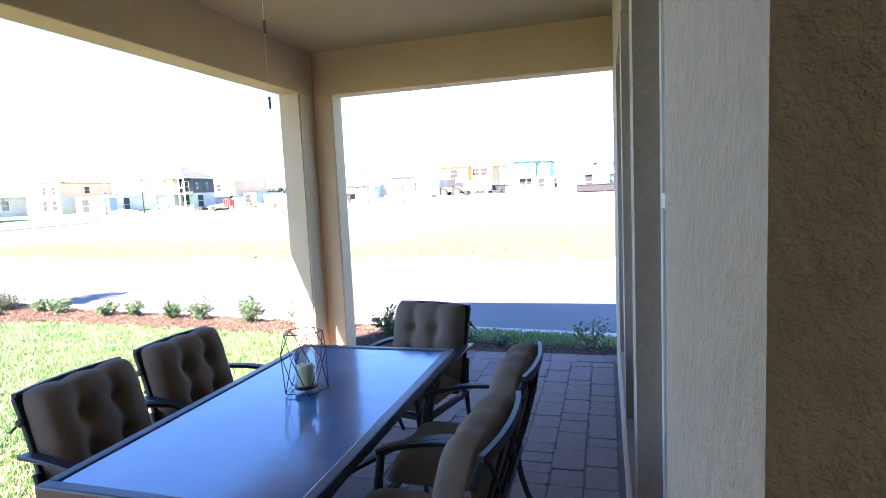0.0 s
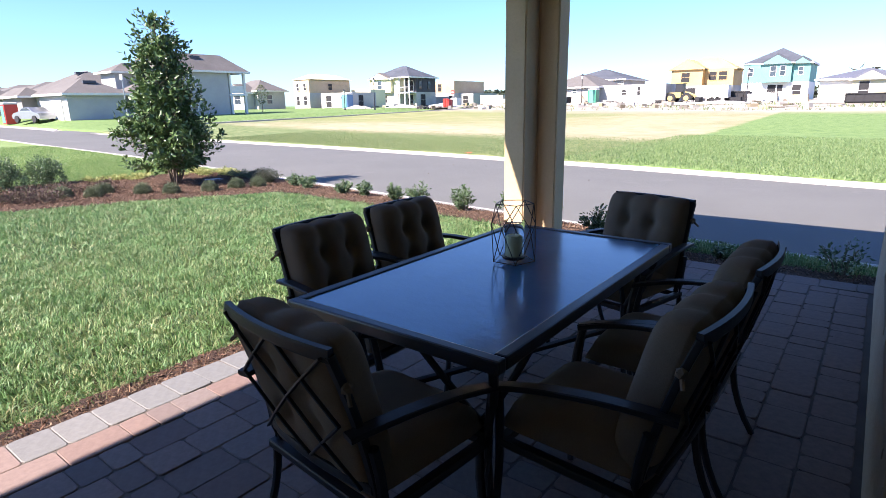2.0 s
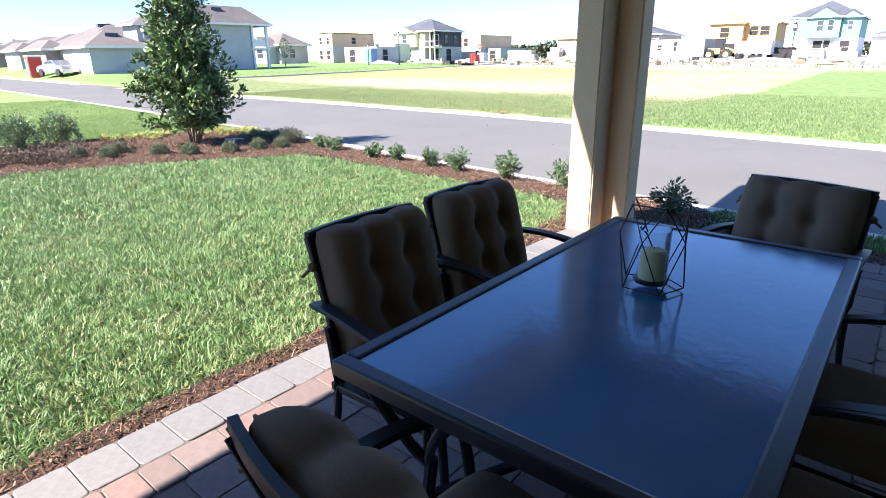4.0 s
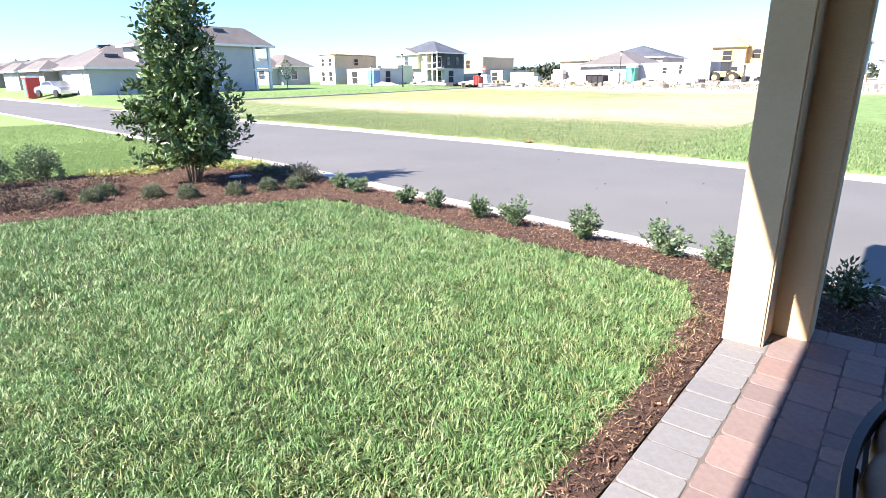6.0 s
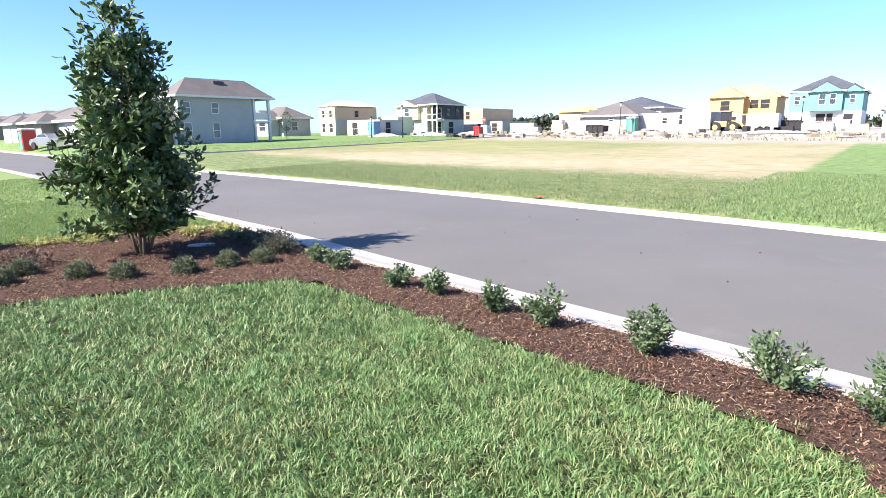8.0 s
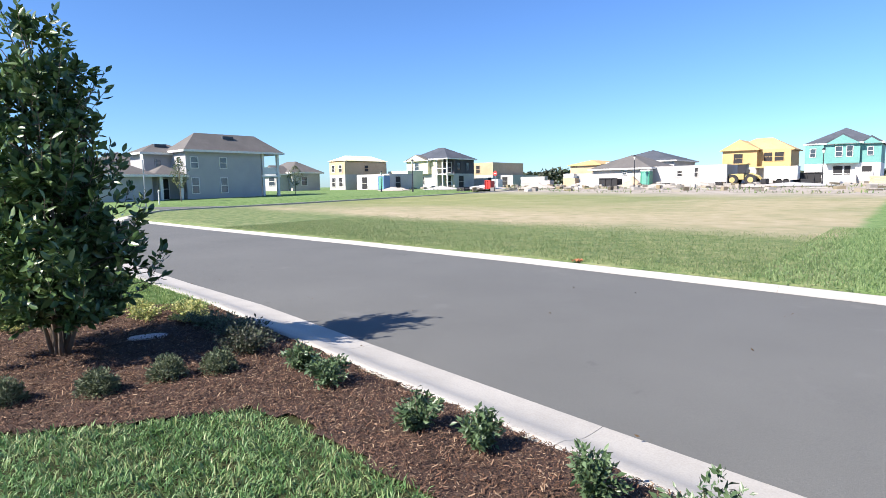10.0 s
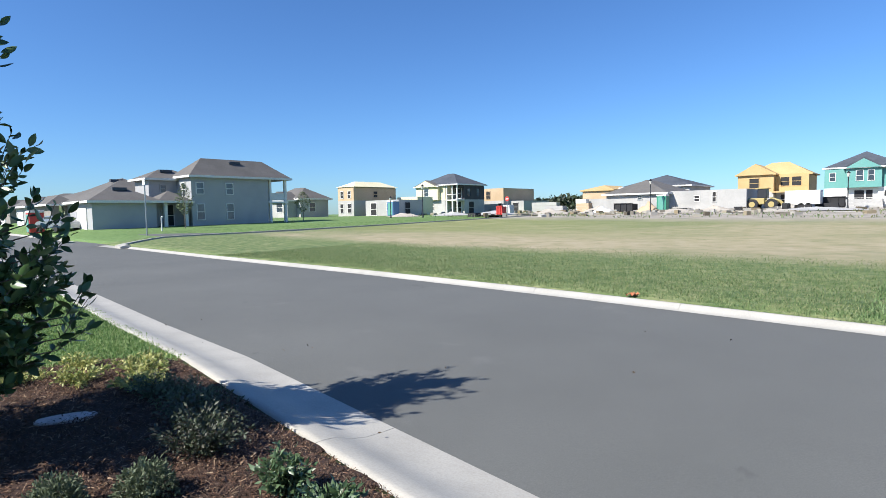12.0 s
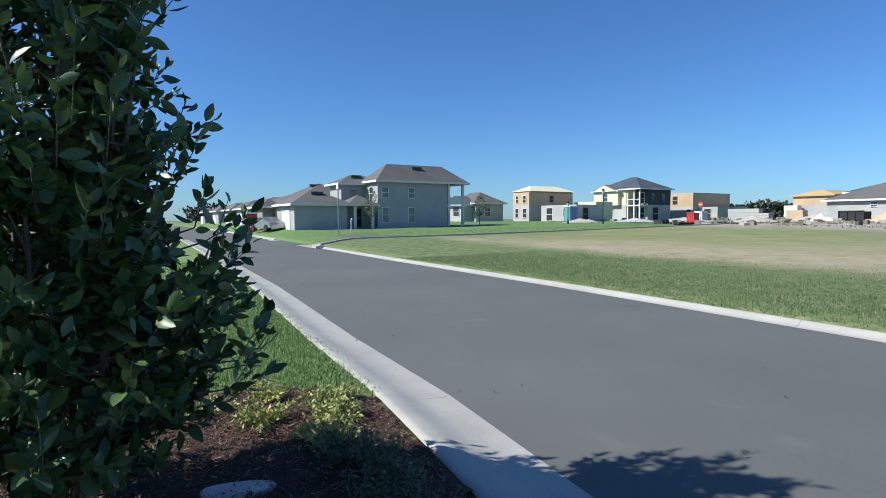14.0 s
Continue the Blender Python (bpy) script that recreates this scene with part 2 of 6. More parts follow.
def glass_pane(name, tint=(0.03, 0.04, 0.05)):
    m, nt, b = mat_base(name, 0.08, 0, 0.6)
    v = coords(nt)
    c = ramp(nt, noise_tex(nt, v, 0.8, 2), [(0.3, tint), (0.7, tuple(x * 2 for x in tint))])
    nt.links.new(c, b.inputs["Base Color"])
    return m


PANE = glass_pane("window_glass")
BLIND = glass_pane("window_with_blinds", (0.075, 0.085, 0.10))
WHITE = plain("white_paint", (0.64, 0.63, 0.60))
GREYWALL = surface("grey_stucco", (0.36, 0.36, 0.365), (0.41, 0.41, 0.41), 0.8, 20, 0.9, 0.2, 0.01)
TAUPE = surface("taupe_stucco", (0.24, 0.22, 0.20), (0.29, 0.27, 0.245), 0.8, 20, 0.9, 0.2, 0.01)
BLOCK = surface("bare_block", (0.36, 0.355, 0.34), (0.50, 0.485, 0.46), 0.35, 5, 0.95, 0.3, 0.01)
SHEATH = surface("plywood_sheathing", (0.48, 0.35, 0.22), (0.56, 0.42, 0.28), 0.5, 6, 0.85, 0.1, 0.005)
SHEATH_Y = surface("yellow_sheathing", (0.50, 0.345, 0.155), (0.58, 0.41, 0.20), 0.5, 6, 0.85, 0.1, 0.005)
TEALWRAP = surface("teal_house_wrap", (0.118, 0.315, 0.285), (0.150, 0.36, 0.325), 0.5, 6, 0.7, 0.1, 0.005)
CREAM = surface("cream_sheathing", (0.72, 0.65, 0.42), (0.76, 0.70, 0.50), 0.5, 6, 0.85, 0.1, 0.005)
DARKWALL = surface("black_wrap_and_shaded_wall", (0.05, 0.05, 0.06), (0.08, 0.08, 0.09), 0.5, 6, 0.85, 0.1, 0.005)
BLUEWRAP = surface("blue_house_wrap", (0.17, 0.25, 0.28), (0.22, 0.30, 0.33), 0.5, 6, 0.85, 0.1, 0.005)
DARK = plain("dark_opening", (0.02, 0.02, 0.022), 0.8)
BLACK_METAL = plain("black_metal", (0.015, 0.016, 0.02), 0.45, 0.0, 0.5)


# ---- mesh helpers ----
def box(bm, x0, x1, y0, y1, z0, z1, bev=0.0):
    r = bmesh.ops.create_cube(bm, size=1.0)
    bmesh.ops.scale(bm, vec=(x1 - x0, y1 - y0, z1 - z0), verts=r["verts"])
    bmesh.ops.translate(bm, vec=((x0 + x1) / 2, (y0 + y1) / 2, (z0 + z1) / 2), verts=r["verts"])
    if bev:
        es = list({e for v in r["verts"] for e in v.link_edges})
        bmesh.ops.bevel(bm, geom=es, offset=bev, segments=2, affect="EDGES", profile=0.6)
    return r["verts"]


def tube(bm, pts, radius, sides=8, taper=None, flat=1.0):
    """A round bar along a line of points; taper: radius at the end."""
    pts = [Vector(p) for p in pts]
    rings = []
    n = len(pts)
    for i, p in enumerate(pts):
        d = (pts[min(i + 1, n - 1)] - pts[max(i - 1, 0)]).normalized()
        a = d.cross(Vector((0, 0, 1)))
        a = Vector((1, 0, 0)) if a.length < 1e-3 else a.normalized()
        b = d.cross(a).normalized()
        r = radius if taper is None else radius + (taper - radius) * i / max(1, n - 1)
        rings.append([bm.verts.new(p + r * (math.cos(t) * a + flat * math.sin(t) * b)) for t in [2 * math.pi * k / sides for k in range(sides)]])
    for i in range(n - 1):
        for k in range(sides):
            bm.faces.new((rings[i][k], rings[i][(k + 1) % sides], rings[i + 1][(k + 1) % sides], rings[i + 1][k]))
    bm.faces.new(list(reversed(rings[0])))
    bm.faces.new(rings[-1])


def to_mesh(name, bm, mat, smooth=False):
    bmesh.ops.recalc_face_normals(bm, faces=bm.faces)
    me = bpy.data.meshes.new(name)
    bm.to_mesh(me)
    bm.free()
    if mat:
        me.materials.append(mat)
    if smooth:
        for p in me.polygons:
            p.use_smooth = True
    return me


def part(name, bm, mat, parent=None, label="", smooth=False):
    ob = new(name, to_mesh(name, bm, mat, smooth))
    if parent:
        ob.parent = parent
    if label:
        ob["label"] = label
    return ob


def box_part(name, dims, mat, parent=None, label="", bev=0.0):
    bm = bmesh.new()
    box(bm, *dims, bev)
    return part(name, bm, mat, parent, label)


def empty(name, m, label, category, group=""):
    ob = new(name)
    ob.empty_display_size = 0.1
    ob.matrix_world = m
    return tagged(ob, label, category, group)


def raw_mesh(name, verts, faces, mat):
    """A mesh from arrays; faces are all triangles or all quads."""
    me = bpy.data.meshes.new(name)
    faces = np.asarray(faces, np.int32)
    k = faces.shape[1]
    me.vertices.add(len(verts))
    me.vertices.foreach_set("co", np.asarray(verts, np.float32).ravel())
    me.loops.add(faces.size)
    me.loops.foreach_set("vertex_index", faces.ravel())
    me.polygons.add(len(faces))
    me.polygons.foreach_set("loop_start", np.arange(0, faces.size, k, dtype=np.int32))
    me.polygons.foreach_set("loop_total", np.full(len(faces), k, np.int32))
    me.update(calc_edges=True)
    me.materials.append(mat)
    return me


# ---- the lie of the land ----
NEAR_KERB = [(60, 2.0), (20, 5.2), (6, 6.55), (-2, 7.35), (-5.5, 7.80), (-8, 8.17), (-10, 8.48), (-12, 8.79), (-15, 9.07), (-22, 9.9), (-29, 10.5), (-40, 11.3), (-60, 12.6), (-120, 16.0), (-260, 24.0)]
FAR_KERB = [(60, 5.9), (20, 11.3), (8, 12.25), (1, 13.18), (-5, 14.17), (-11, 14.93), (-18, 15.6), (-28, 16.25), (-38, 16.95), (-50, 17.7), (-60, 18.4), (-120, 22.0), (-260, 30.0)]


def along(line, x):
    xs = [p[0] for p in reversed(line)]
    ys = [p[1] for p in reversed(line)]
    return float(np.interp(x, xs, ys))


def rise(x, y):
    """The far ground climbs a little towards the houses; the street stays nearly level."""
    d = math.hypot(x + 5, y - 5)
    back = min(1.0, max(0.0, (y - along(FAR_KERB, x) - 0.4) / 3.6))
    return 1.25 * min(1.0, max(0.0, (d - 26) / 58.0)) ** 1.1 * (0.2 + 0.8 * back * back * (3 - 2 * back))


ROAD_Z = -0.28


def land_z(x, y):
    """Height of the open ground."""
    f = along(FAR_KERB, x)
    if y >= f + 0.25:
        return -0.17 + rise(x, y)
    return -0.36 + rise(x, y)


def build_ground():
    xs = [1500, 500, 200, 100, 60, 40, 25] + [20 - i * 1.5 for i in range(54)] + [-64, -70, -80, -95, -120, -160, -260, -600, -1500]
    offs = [-1500, -500, -200, -100, -60, -40, -25, -15, -8, -0.05, 0.02, 0.36, 0.41] + [1.5 + i * 2.2 for i in range(18)] + [44 + 5 * i for i in range(14)] + [130, 180, 260, 500, 1500]
    verts = []
    for x in xs:
        f = along(FAR_KERB, x)
        for o in offs:
            y = f + o
            z = -0.36 + rise(x, y) if o < 0.39 else -0.185 + rise(x, y)
            z -= 0.12 if (o < 0.39 and -44 > x) else 0
            if -51.2 < x < -43.8 and 4.5 < o < 95:
                z -= 0.15 + 0.40 * min(1.0, (o - 4.5) / 6)
            if o > 1:
                z += 0.05 * noise.noise(Vector((x * 0.15, y * 0.15, 0)))
            verts.append((x, y, z))
    n = len(offs)
    faces = [(i * n + j, i * n + j + 1, (i + 1) * n + j + 1, (i + 1) * n + j) for i in range(len(xs) - 1) for j in range(n - 1)]
    ob = new("ground", raw_mesh("ground", verts, faces, FIELD))
    tagged(ob, "open level ground of turf, dry grass and bare sandy soil", "ground", kind="structure")


build_ground()


def strip(name, lines, mat, label, kind="structure", category="road"):
    """A surface between lines of points, each line a list of (x, y, z)."""
    n = len(lines[0])
    verts = [p for ln in lines for p in ln]
    faces = [(i * n + j, i * n + j + 1, (i + 1) * n + j + 1, (i + 1) * n + j) for i in range(len(lines) - 1) for j in range(n - 1)]
    ob = new(name, raw_mesh(name, verts, faces, mat))
    return tagged(ob, label, category, kind=kind)


def road_xs():
    return [60, 40, 25] + [20 - i * 1.0 for i in range(82)] + [-64 - 6 * i for i in range(20)]


xs = road_xs()
strip("road", [[(x, along(NEAR_KERB, x) + (along(FAR_KERB, x) - along(NEAR_KERB, x)) * u + (0.14 if u == 1 else 0), ROAD_Z + 0.03 * math.sin(math.pi * u) + rise(x, along(FAR_KERB, x))) for x in xs]
               for u in (-0.03, 0.15, 0.3, 0.5, 0.7, 0.85, 1.0)], ASPHALT, "smooth grey asphalt street between pale concrete kerbs")
# the side street that runs off past the field's western end
strip("road", [[(x, 16.2 + j * 3.0, ROAD_Z + (0.01 if j < 2 else 0.03 - 0.30 * min(1.0, (j - 2) / 3)) + rise(x, 16.2 + j * 3.0)) for j in range(30)] for x in (-43.6, -46, -48.5, -51)], ASPHALT,
      "grey asphalt side street along the field")


def kerb(name, line, side, label, x0, x1, step=3.0, width=0.62, tall=1.0):
    """A rolled kerb: gutter pan by the road and a raised back, in cast lengths with joints."""
    thing = empty(name, Matrix.Identity(4), label, "kerb")
    thing["kind"] = "structure"
    x = x0
    prof = [(o * width / 0.62, q * tall) for o, q in ((0.0, 0.0), (0.12, 0.006), (0.24, 0.018), (0.34, 0.045), (0.42, 0.08), (0.49, 0.108), (0.56, 0.120), (0.62, 0.122), (0.62, -0.1))]
    while x > x1:
        xe = max(x1, x - step + 0.005)
        bm = bmesh.new()
        cuts = [x, (2 * x + xe) / 3, (x + 2 * xe) / 3, xe]
        rows = []
        for xc in cuts:
            yb = along(line, xc)
            zb = ROAD_Z + 0.006 + rise(xc, yb)
            rows.append([bm.verts.new((xc, yb + side * o, zb + h)) for o, h in prof])
        for a, b in zip(rows, rows[1:]):
            for k in range(len(prof) - 1):
                bm.faces.new((a[k], a[k + 1], b[k + 1], b[k]))
        for f in bm.faces:
            f.smooth = True
        for row in (rows[0], list(reversed(rows[-1]))):
            bm.faces.new([bm.verts.new(v.co) for v in row])
        part("kerb_stone", bm, CONCRETE, thing)
        x -= step
    return thing


kerb("kerb", NEAR_KERB, -1, "pale cast concrete kerb along the planting bed", 12, -58, 3.0, 0.74)
kerb("kerb", FAR_KERB, 1, "pale cast concrete kerb along the open field", 18, -39, 3.0, 0.26, 0.74)
kerb("kerb", FAR_KERB, 1, "pale concrete kerb before the finished houses", -53, -125, 6.0, 0.45)


def corner_kerb():
    """The kerb that turns from the street into the side street."""
    thing = empty("kerb", Matrix.Identity(4), "pale concrete kerb turning the corner of the field", "kerb")
    thing["kind"] = "structure"
    c = (-38.9, 21.6)
    path = [(c[0] - 4.6 * math.sin(a), c[1] - 4.6 * math.cos(a)) for a in [k * math.pi / 16 for k in range(9)]] + [(-43.5, 21.6 + 4 * k) for k in range(1, 13)]
    for p, q in zip(path, path[1:]):
        bm = bmesh.new()
        d = (Vector(q) - Vector(p)).normalized()
        n = Vector((d.y, -d.x))
        rows = []
        for e in (Vector(p), Vector(q) - d * 0.02):
            z = -0.16 + rise(e.x, e.y)
            rows.append([bm.verts.new((e.x + n.x * o, e.y + n.y * o, z + h)) for o, h in ((-0.25, -0.1), (-0.25, 0.0), (0.0, 0.06), (0.2, 0.08), (0.25, 0.07), (0.25, -0.1))])
        for k in range(5):
            bm.faces.new((rows[0][k], rows[0][k + 1], rows[1][k + 1], rows[1][k]))
        bm.faces.new(rows[0])
        bm.faces.new(list(reversed(rows[1])))
        part("kerb_stone", bm, CONCRETE, thing)


corner_kerb()

# concrete valley gutter across the mouth of the side street
strip("gutter", [[(x, along(FAR_KERB, x) + o, ROAD_Z + 0.022 + rise(x, along(FAR_KERB, x))) for x in (-38.8, -41, -43.5, -46, -48.5, -51, -53)] for o in (-0.35, 0.0, 0.35)], CONCRETE,
      "pale concrete gutter across the side street's mouth", category="gutter")


# ---- the covered patio ----
EAVE_X, EAVE_Y, EAVE_Z = -2.86, 5.22, 2.92
WALL_X = 0.86


def wall_with_windows():
    wall = empty("wall_east", Matrix.Identity(4), "tan stucco house wall beside the patio", "wall")
    wall["kind"] = "structure"
    bm = bmesh.new()
    x0, x1 = WALL_X, WALL_X + 0.22
    wins = [(0.60, 1.45), (1.64, 2.50), (2.70, 3.62)]
    sill, head = 0.48, 2.34
    box(bm, x0, x1, 0.10, 5.12, -0.06, sill)
    box(bm, x0, x1, 0.10, 5.12, head, 3.0)
    box(bm, x0, x1, 0.10, wins[0][0], sill, head)
    for (_, a), (b, _) in zip(wins, wins[1:]):
        box(bm, x0, x1, a, b, sill, head)
    box(bm, x0, x1, wins[-1][1], 5.12, sill, head)
    bmesh.ops.remove_doubles(bm, verts=bm.verts, dist=1e-5)
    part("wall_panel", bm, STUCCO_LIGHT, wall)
    # return of the wall into the door recess, and the house's far end
    box_part("wall_return", (x1, 5.2, 0.103, 0.40, -0.06, 3.0), STUCCO, wall)
    box_part("wall_end", (x1, 9.0, 4.92, 5.117, -0.3, 3.0), STUCCO, wall)
    # unseen wall, added to keep daylight off the wall's return
    box_part("unseen_shade_wall", (-1.94, 1.749, -1.05, -0.85, -0.06, 3.0), STUCCO, wall)
    box_part("wall_back", (1.75, 1.95, -6.0, 0.101, -0.06, 3.0), STUCCO, wall)
    for i, (a, b) in enumerate(wins):
        w = empty("window_%d" % (i + 1), Matrix.Identity(4), "white-framed sash window with dark glass set deep in stucco", "window")
        w["kind"] = "structure"
        fx0, fx1 = x0 + 0.068, x0 + 0.125
        fr = 0.045
        box_part("window_frame", (fx0, fx1, a, a + fr, sill, head), WHITE, w, "", 0.004)
        box_part("window_frame", (fx0, fx1, b - fr, b, sill, head), WHITE, w, "", 0.004)
        box_part("window_frame", (fx0, fx1, a + fr, b - fr, sill, sill + fr), WHITE, w, "", 0.004)
        box_part("window_frame", (fx0, fx1, a + fr, b - fr, head - fr, head), WHITE, w, "", 0.004)
        mid = 1.52
        box_part("meeting_rail", (fx0 - 0.003, fx1, a + fr, b - fr, mid, mid + 0.04), WHITE, w, "", 0.004)
        box_part("pane", (fx0 + 0.03, fx0 + 0.036, a + fr, b - fr, sill + fr, mid), PANE, w)
        box_part("pane", (fx0 + 0.022, fx0 + 0.028, a + fr, b - fr, mid + 0.04, head - fr), PANE, w)
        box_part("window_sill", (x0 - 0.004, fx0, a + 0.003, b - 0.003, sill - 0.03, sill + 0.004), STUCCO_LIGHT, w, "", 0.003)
    return wall


wall_with_windows()


def corner_column():
    """The L-shaped stuccoed corner post that carries both beams."""
    bm = bmesh.new()
    plan = [(-2.20, 4.655), (-1.975, 4.655), (-1.975, 4.915), (-1.77, 4.915), (-1.77, 5.13), (-2.20, 5.13)]
    lo = [bm.verts.new((x, y, -0.01)) for x, y in plan]
    hi = [bm.verts.new((x, y, 2.585)) for x, y in plan]
    n = len(plan)
    for i in range(n):
        bm.faces.new((lo[i], lo[(i + 1) % n], hi[(i + 1) % n], hi[i]))
    bm.faces.new(list(reversed(lo)))
    bm.faces.new(hi)
    up = [e for e in bm.edges if abs(e.verts[0].co.z - e.verts[1].co.z) > 1]
    bmesh.ops.bevel(bm, geom=up, offset=0.012, segments=2, affect="EDGES")
    ob = part("corner_column", bm, STUCCO)
    tagged(ob, "tan stucco L-shaped corner column on the paver patio", "column", kind="structure")
    bm = bmesh.new()
    box(bm, -2.20, -1.975, -6.0, 5.13, 2.586, 3.02, 0.012)
    tagged(part("beam_west", bm, STUCCO), "tan stucco roof beam along the lawn side", "beam", kind="structure")
    bm = bmesh.new()
    box(bm, -1.974, WALL_X + 0.22, 4.917, 5.128, 2.586, 3.02, 0.012)
    tagged(part("beam_north", bm, STUCCO), "tan stucco roof beam across the street end", "beam", kind="structure")
    bm = bmesh.new()
    box(bm, -1.974, 5.2, -6.0, 4.916, 3.003, 3.06)
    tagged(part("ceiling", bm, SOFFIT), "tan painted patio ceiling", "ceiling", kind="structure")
    for bx in (-2.175, ):
        box_part("wall_post", (bx, bx + 0.3, -6.0, -5.6, -0.05, 2.585), STUCCO)
    tagged(bpy.data.objects["wall_post"], "tan stucco end post of the patio roof", "column", kind="structure")
    # roof over the patio with its overhang and fascia
    roof = empty("roof", Matrix.Identity(4), "grey shingle patio roof with white fascia", "roof")
    roof["kind"] = "structure"
    bm = bmesh.new()
    pts = [(EAVE_X, -6.5, EAVE_Z + 0.1), (EAVE_X, EAVE_Y, EAVE_Z + 0.1), (5.6, EAVE_Y, EAVE_Z + 0.1), (5.6, -6.5, EAVE_Z + 0.1)]
    ridge = [(1.2, -6.5, 4.6), (1.2, 1.6, 4.6)]
    v = [bm.verts.new(p) for p in pts] + [bm.verts.new(p) for p in ridge]
    for f in ((0, 1, 5, 4), (1, 2, 5), (2, 3, 4, 5), (3, 0, 4), (3, 2, 1, 0)):
        bm.faces.new([v[i] for i in f])
    part("roof_slope", bm, SHINGLE, roof)
    bm = bmesh.new()
    box(bm, EAVE_X - 0.02, EAVE_X, -6.5, EAVE_Y + 0.02, EAVE_Z - 0.06, EAVE_Z + 0.11)
    box(bm, EAVE_X, 5.6, EAVE_Y, EAVE_Y + 0.02, EAVE_Z - 0.06, EAVE_Z + 0.11)
    part("fascia", bm, WHITE, roof)
    bm = bmesh.new()
    box(bm, EAVE_X, -2.203, -6.5, EAVE_Y, EAVE_Z - 0.02, EAVE_Z + 0.02)
    box(bm, -2.203, 5.6, 5.132, EAVE_Y, EAVE_Z - 0.02, EAVE_Z + 0.02)
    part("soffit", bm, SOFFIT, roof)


corner_column()


def rough_window(parent, face, u0, u1, z0, z1, at, frame_mat=None, pane=None):
    """A window on a far house; face '-y' or '+x' or '-x', at: the wall plane."""
    w = new("window")
    w.parent = parent
    fm, pm, t = frame_mat or WHITE, pane or PANE, 0.07

    def slab(name, a, b, c, d, lo, hi, mat):
        if face == "-y":
            box_part(name, (a, b, at - hi, at - lo, c, d), mat, w)
        elif face == "+x":
            box_part(name, (at + lo, at + hi, a, b, c, d), mat, w)
        else:
            box_part(name, (at - hi, at - lo, a, b, c, d), mat, w)
    bmx = [(u0 - t, u1 + t, z1, z1 + t), (u0 - t, u1 + t, z0 - t, z0), (u0 - t, u0, z0, z1), (u1, u1 + t, z0, z1), (u0, u1, (z0 + z1) / 2 - 0.03, (z0 + z1) / 2 + 0.03)]
    bm = bmesh.new()
    for a, b, c, d in bmx:
        if face == "-y":
            box(bm, a, b, at - 0.07, at + 0.02, c, d)
        elif face == "+x":
            box(bm, at - 0.02, at + 0.07, a, b, c, d)
        else:
            box(bm, at - 0.07, at + 0.02, a, b, c, d)
    part("window_frame", bm, fm, w)
    slab("pane", u0, u1, z0, z1, 0.01, 0.03, pm)
    return w


def hip_roof(parent, x0, x1, y0, y1, z, h, mat, over=0.45, fascia=WHITE, name="roof", kind="hip"):
    x0, x1, y0, y1 = x0 - over, x1 + over, y0 - over, y1 + over
    bm = bmesh.new()
    wx, wy = x1 - x0, y1 - y0
    b = [bm.verts.new(p) for p in ((x0, y0, z + 0.14), (x1, y0, z + 0.14), (x1, y1, z + 0.14), (x0, y1, z + 0.14))]
    if kind == "gable_y":        # ridge along y, gable to the street
        mx = (x0 + x1) / 2
        r = [bm.verts.new((mx, y0, z + h)), bm.verts.new((mx, y1, z + h))]
        fs = ((b[0], b[3], r[1], r[0]), (b[1], r[0], r[1], b[2]), (b[0], r[0], b[1]), (b[3], b[2], r[1]), (b[3], b[0], b[1], b[2]))
    elif wx >= wy:
        my = (y0 + y1) / 2
        i = wy / 2
        r = [bm.verts.new((x0 + i, my, z + h)), bm.verts.new((x1 - i + 1e-3, my, z + h))]
        fs = ((b[0], b[1], r[1], r[0]), (b[1], b[2], r[1]), (b[2], b[3], r[0], r[1]), (b[3], b[0], r[0]), (b[3], b[2], b[1], b[0]))
    else:
        mx = (x0 + x1) / 2
        i = wx / 2
        r = [bm.verts.new((mx, y0 + i, z + h)), bm.verts.new((mx, y1 - i + 1e-3, z + h))]
        fs = ((b[0], b[1], r[0]), (b[1], b[2], r[1], r[0]), (b[2], b[3], r[1]), (b[3], b[0], r[0], r[1]), (b[3], b[2], b[1], b[0]))
    for f in fs:
        bm.faces.new(f)
    roof = part(name, bm, mat, parent)
    bm = bmesh.new()
    t = 0.06
    for d in ((x0 - t, x1 + t, y0 - t, y0), (x0 - t, x1 + t, y1, y1 + t), (x0 - t, x0, y0, y1), (x1, x1 + t, y0, y1)):
        box(bm, *d, z - 0.05, z + 0.16)
    part("fascia", bm, fascia, roof)
    return roof


